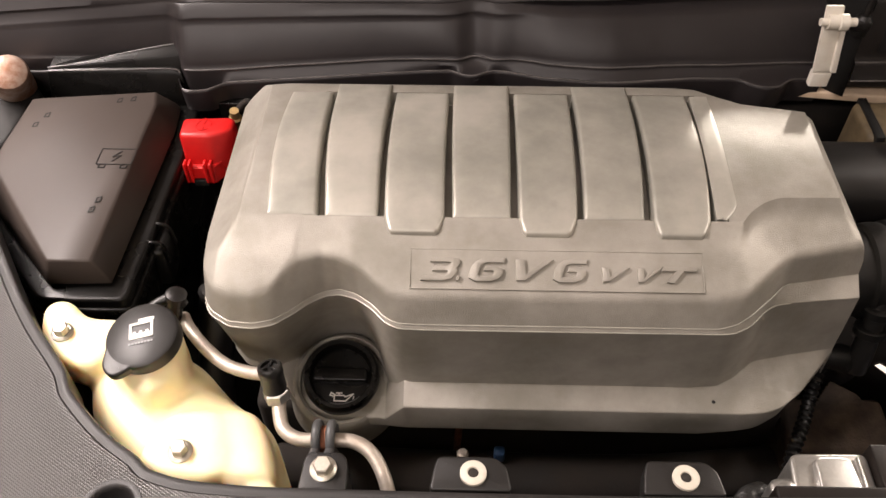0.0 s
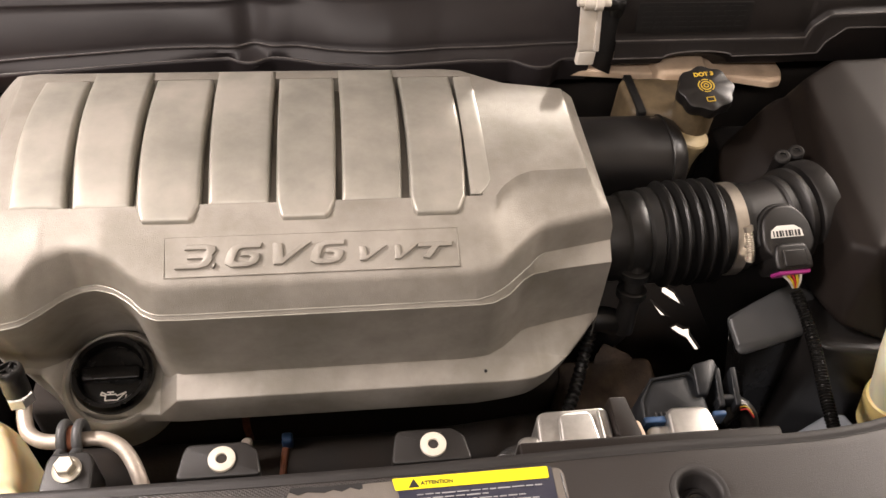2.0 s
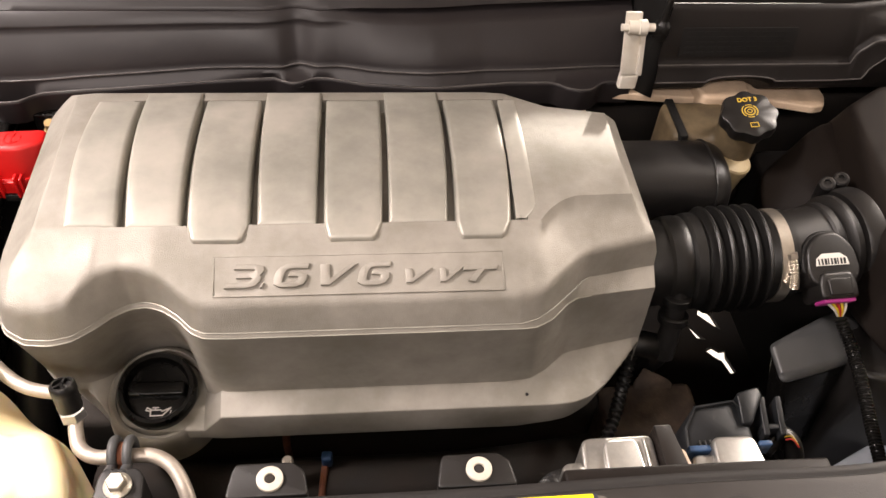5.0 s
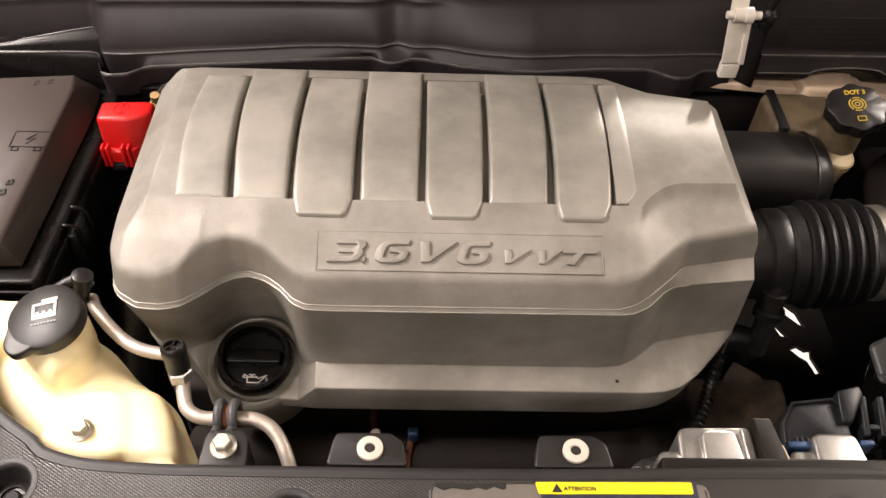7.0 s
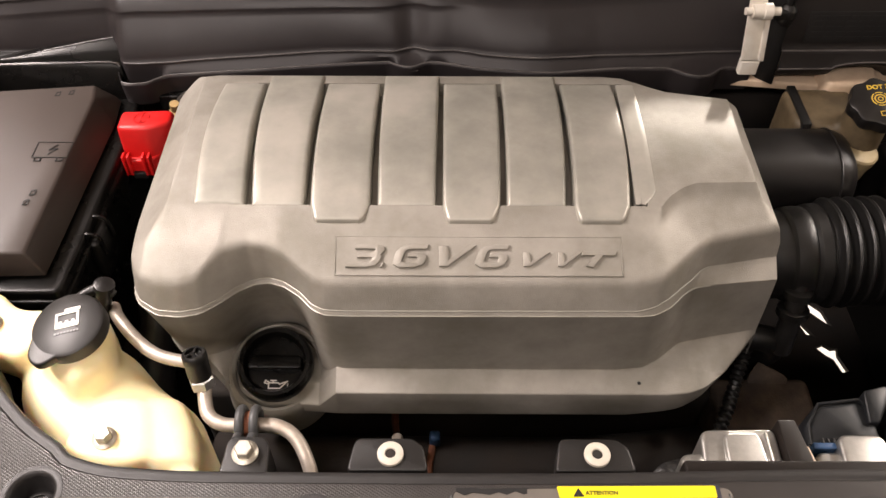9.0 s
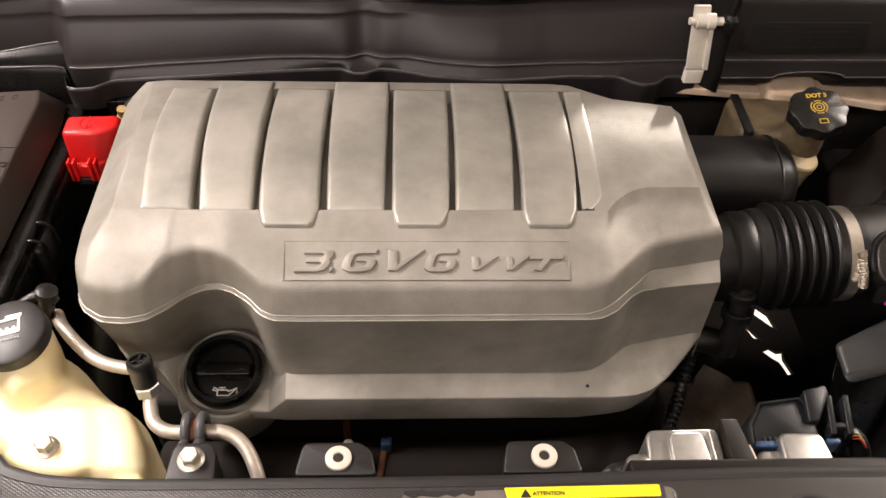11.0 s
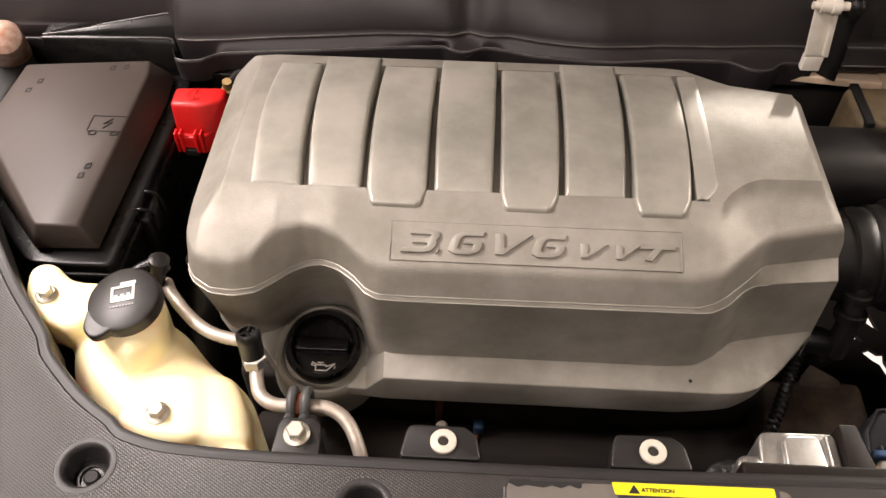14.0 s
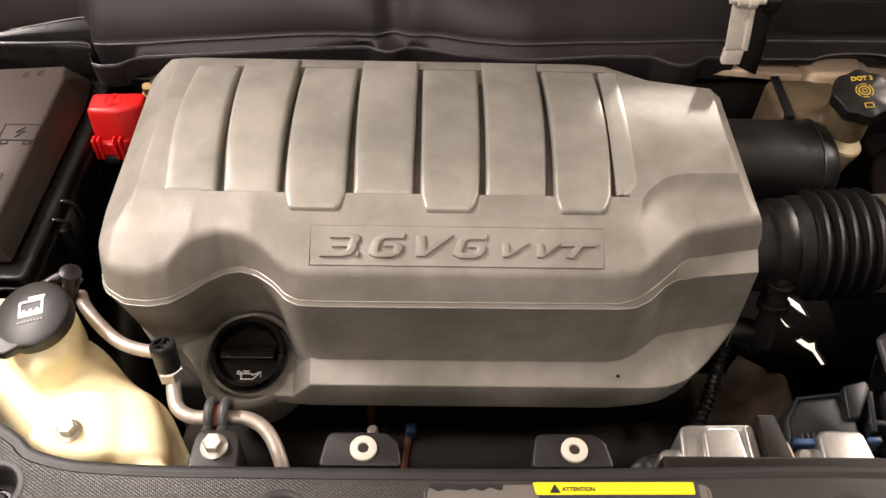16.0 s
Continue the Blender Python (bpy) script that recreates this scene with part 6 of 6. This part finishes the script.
for x in (0.462, 0.478):
    part("locking_clip", hull([(x, 0.352, 0.912), (x + 0.006, 0.352, 0.912), (x + 0.003, 0.388, 0.922), (x + 0.009, 0.388, 0.922), (x, 0.352, 0.87), (x + 0.006, 0.352, 0.87), (x + 0.003, 0.388, 0.88), (x + 0.009, 0.388, 0.88)], 0.0015), M_GLASSBLK, plug)
part("clip_bridge", box(0.462, 0.486, 0.358, 0.364, 0.890, 0.913, 0.0015), M_GLASSBLK, plug)
part("cable", tube([(0.470, 0.352, 0.885), (0.488, 0.362, 0.893), (0.500, 0.354, 0.885), (0.505, 0.338, 0.86), (0.505, 0.32, 0.83)], 0.009, n=14), M_RUBBER, plug)
for k, mt in enumerate((M_WIRE_W, M_WIRE_Y, M_WIRE_R)):
    part("wire", tube([(0.486, 0.358 - 0.003 * k, 0.902), (0.492, 0.357 - 0.003 * k, 0.9035), (0.499, 0.352 - 0.003 * k, 0.897)], 0.0008, n=6), mt, plug)

# ---- down in the bay ----
engine = thing("engine_block", (0.05, 0.6, 0.55), "grimy dark engine block below the grey cover", "engine")
part("block", box(-0.22, 0.36, 0.475, 0.76, 0.50, 0.78, 0.01), M_DEEP, engine)
part("manifold", tube([(-0.20, 0.44, 0.70), (0.0, 0.43, 0.71), (0.20, 0.43, 0.71), (0.36, 0.45, 0.70)], 0.028, n=18), M_DEEP, engine)
part("side_case", hull([(0.36, 0.50, 0.78), (0.47, 0.50, 0.78), (0.48, 0.44, 0.76), (0.36, 0.44, 0.76), (0.36, 0.5, 0.55), (0.5, 0.5, 0.55), (0.5, 0.42, 0.55), (0.36, 0.42, 0.55)], 0.008), M_DUSTY, engine)
part("dusty_bracket", hull([(0.400, 0.488, 0.775), (0.404, 0.502, 0.782), (0.418, 0.518, 0.785), (0.449, 0.500, 0.782), (0.446, 0.488, 0.775), (0.40, 0.49, 0.74), (0.445, 0.49, 0.74), (0.42, 0.515, 0.74)], 0.002), M_DUSTY, engine)
fan = thing("fan_shroud", (0.1, 0.34, 0.6), "black plastic radiator fan shroud deep in the bay", "fan shroud")
part("shroud", box(-0.15, 0.50, 0.26, 0.315, 0.5, 0.90, 0.01), M_DULL, fan)
part("motor_arm", tube([(0.02, 0.33, 0.80), (0.20, 0.335, 0.82), (0.40, 0.33, 0.80)], 0.02), M_DULL, fan)
hose = thing("corrugated_conduit", (0.36, 0.45, 0.75), "black corrugated conduit rising beside the engine cover", "conduit")
part("conduit", tube([(0.398, 0.52, 0.83), (0.389, 0.50, 0.81), (0.379, 0.478, 0.80), (0.366, 0.450, 0.795), (0.352, 0.422, 0.785), (0.342, 0.39, 0.76)], 0.0066, per=14, ribs=(0.0068, 0.0013)), M_RUBBER, hose)
hose = thing("corrugated_conduit", (0.25, 0.33, 0.85), "black corrugated conduit behind the radiator cover", "conduit")
part("conduit", tube([(0.285, 0.35, 0.85), (0.262, 0.33, 0.88), (0.247, 0.308, 0.90), (0.238, 0.285, 0.90)], 0.009, ribs=(0.005, 0.0011)), M_RUBBER, hose)
stem = thing("sensor_stem", (0.02, 0.36, 0.8), "small aluminium pipe stub below the engine cover", "pipe")
part("stub", lathe([(0.006, -0.05), (0.006, 0.02), (0.004, 0.022), (0, 0.022)], (0.010, 0.418, 0.762), (0.02, 0.1, 1), 12), M_TUBE, stem)
bl = thing("blue_connector", (0.04, 0.38, 0.8), "small blue connector on a brown lead", "connector")
part("connector", box(0.044, 0.056, 0.430, 0.442, 0.742, 0.760, 0.003), M_BLUEPLUG, bl)
part("lead", tube([(0.048, 0.434, 0.745), (0.044, 0.41, 0.73), (0.042, 0.38, 0.70), (0.04, 0.35, 0.66)], 0.004, n=8), M_RUST, bl)
drain = thing("drain_pipe", (0.004, 0.465, 0.70), "thin rusty steel pipe low in front of the engine", "pipe")
part("pipe", tube([(0.006, 0.462, 0.775), (0.005, 0.460, 0.745), (0.004, 0.470, 0.70), (0.004, 0.480, 0.64), (0.004, 0.485, 0.50)], 0.0042, n=10), M_RUST, drain)
hose2 = thing("radiator_hose", (-0.25, 0.6, 0.7), "black rubber coolant hose low beside the fuse box", "hose")
part("hose", tube([(-0.28, 0.50, 0.70), (-0.285, 0.58, 0.78), (-0.29, 0.66, 0.80), (-0.28, 0.76, 0.76)], 0.020, n=18), M_RUBBER, hose2)
part("hose_fitting", lathe([(0.011, -0.01), (0.011, 0.006), (0.007, 0.01), (0, 0.01)], (-0.285, 0.59, 0.83), (0.2, -0.4, 1), 16), M_BLACK, hose2)


# ---- hood, raised above the bay, and the car's front below the trim ----
# Unseen; its lean and pale, pocketed underside shade the bay and mottle reflections.
hood = thing("hood", (0.2, 1.25, 1.141), "raised hood with a cream painted underside and dark pockets", "hood")
HOODM = frame_at((0.2, 1.25, 1.141), (1, 0, 0), (0, -0.485, 0.8745))
part("skin", placed(box(-0.96, 0.96, 0.0, 1.02, -0.03, -0.015, 0.006), HOODM), M_FENDER, hood)
part("underside", placed(box(-0.92, 0.92, 0.03, 0.98, -0.015, 0.0, 0.006), HOODM), M_HOOD, hood)
for x in (-0.74, -0.37, 0.0, 0.37, 0.74):
    part("stiffener", placed(box(x - 0.035, x + 0.035, 0.06, 0.94, 0.0, 0.016, 0.006), HOODM), M_BODY, hood)
    for y in (0.16, 0.44, 0.72) if x > -0.7 else ():
        part("pocket", placed(box(x - 0.30, x - 0.06, y - 0.10, y + 0.13, -0.004, 0.003, 0.002), HOODM), M_DULL, hood)
for x in (-0.62, 0.80):
    part("hinge", hull([(x, 1.10, 1.02), (x + 0.05, 1.10, 1.02), (x, 1.22, 1.02), (x + 0.05, 1.22, 1.02), (x, 1.21, 1.17), (x + 0.05, 1.21, 1.17), (x, 1.25, 1.17), (x + 0.05, 1.25, 1.17)], 0.004), M_BODY, hood)
bumper = thing("front_bumper", (0.15, -0.1, 0.3), "grey-brown painted front bumper below the radiator cover", "bumper")
rows = []
for z, d in ((0.93, 0.255), (0.90, 0.275), (0.84, 0.29), (0.70, 0.31), (0.55, 0.34), (0.40, 0.36), (0.28, 0.34), (0.22, 0.28)):
    row = []
    n = len(fine_edge)
    for i in range(60, n - 60, 12):
        p = fine_edge[i]
        dd = (fine_edge[min(i + 4, n - 1)] - fine_edge[max(i - 4, 0)]).normalized()
        w = float(np.interp(p.x, (-0.60, -0.39, -0.31, -0.22, -0.10), (0.13, 0.135, 0.16, 0.20, 0.255)))
        row.append(Vector((p.x + dd.y * (d - 0.255 + w), p.y - dd.x * (d - 0.255 + w), z + 0.022 * p.x - 0.004)))
    rows.append(row)
part("skin", solid(grid_mesh(rows), 0.004), M_FENDER, bumper)
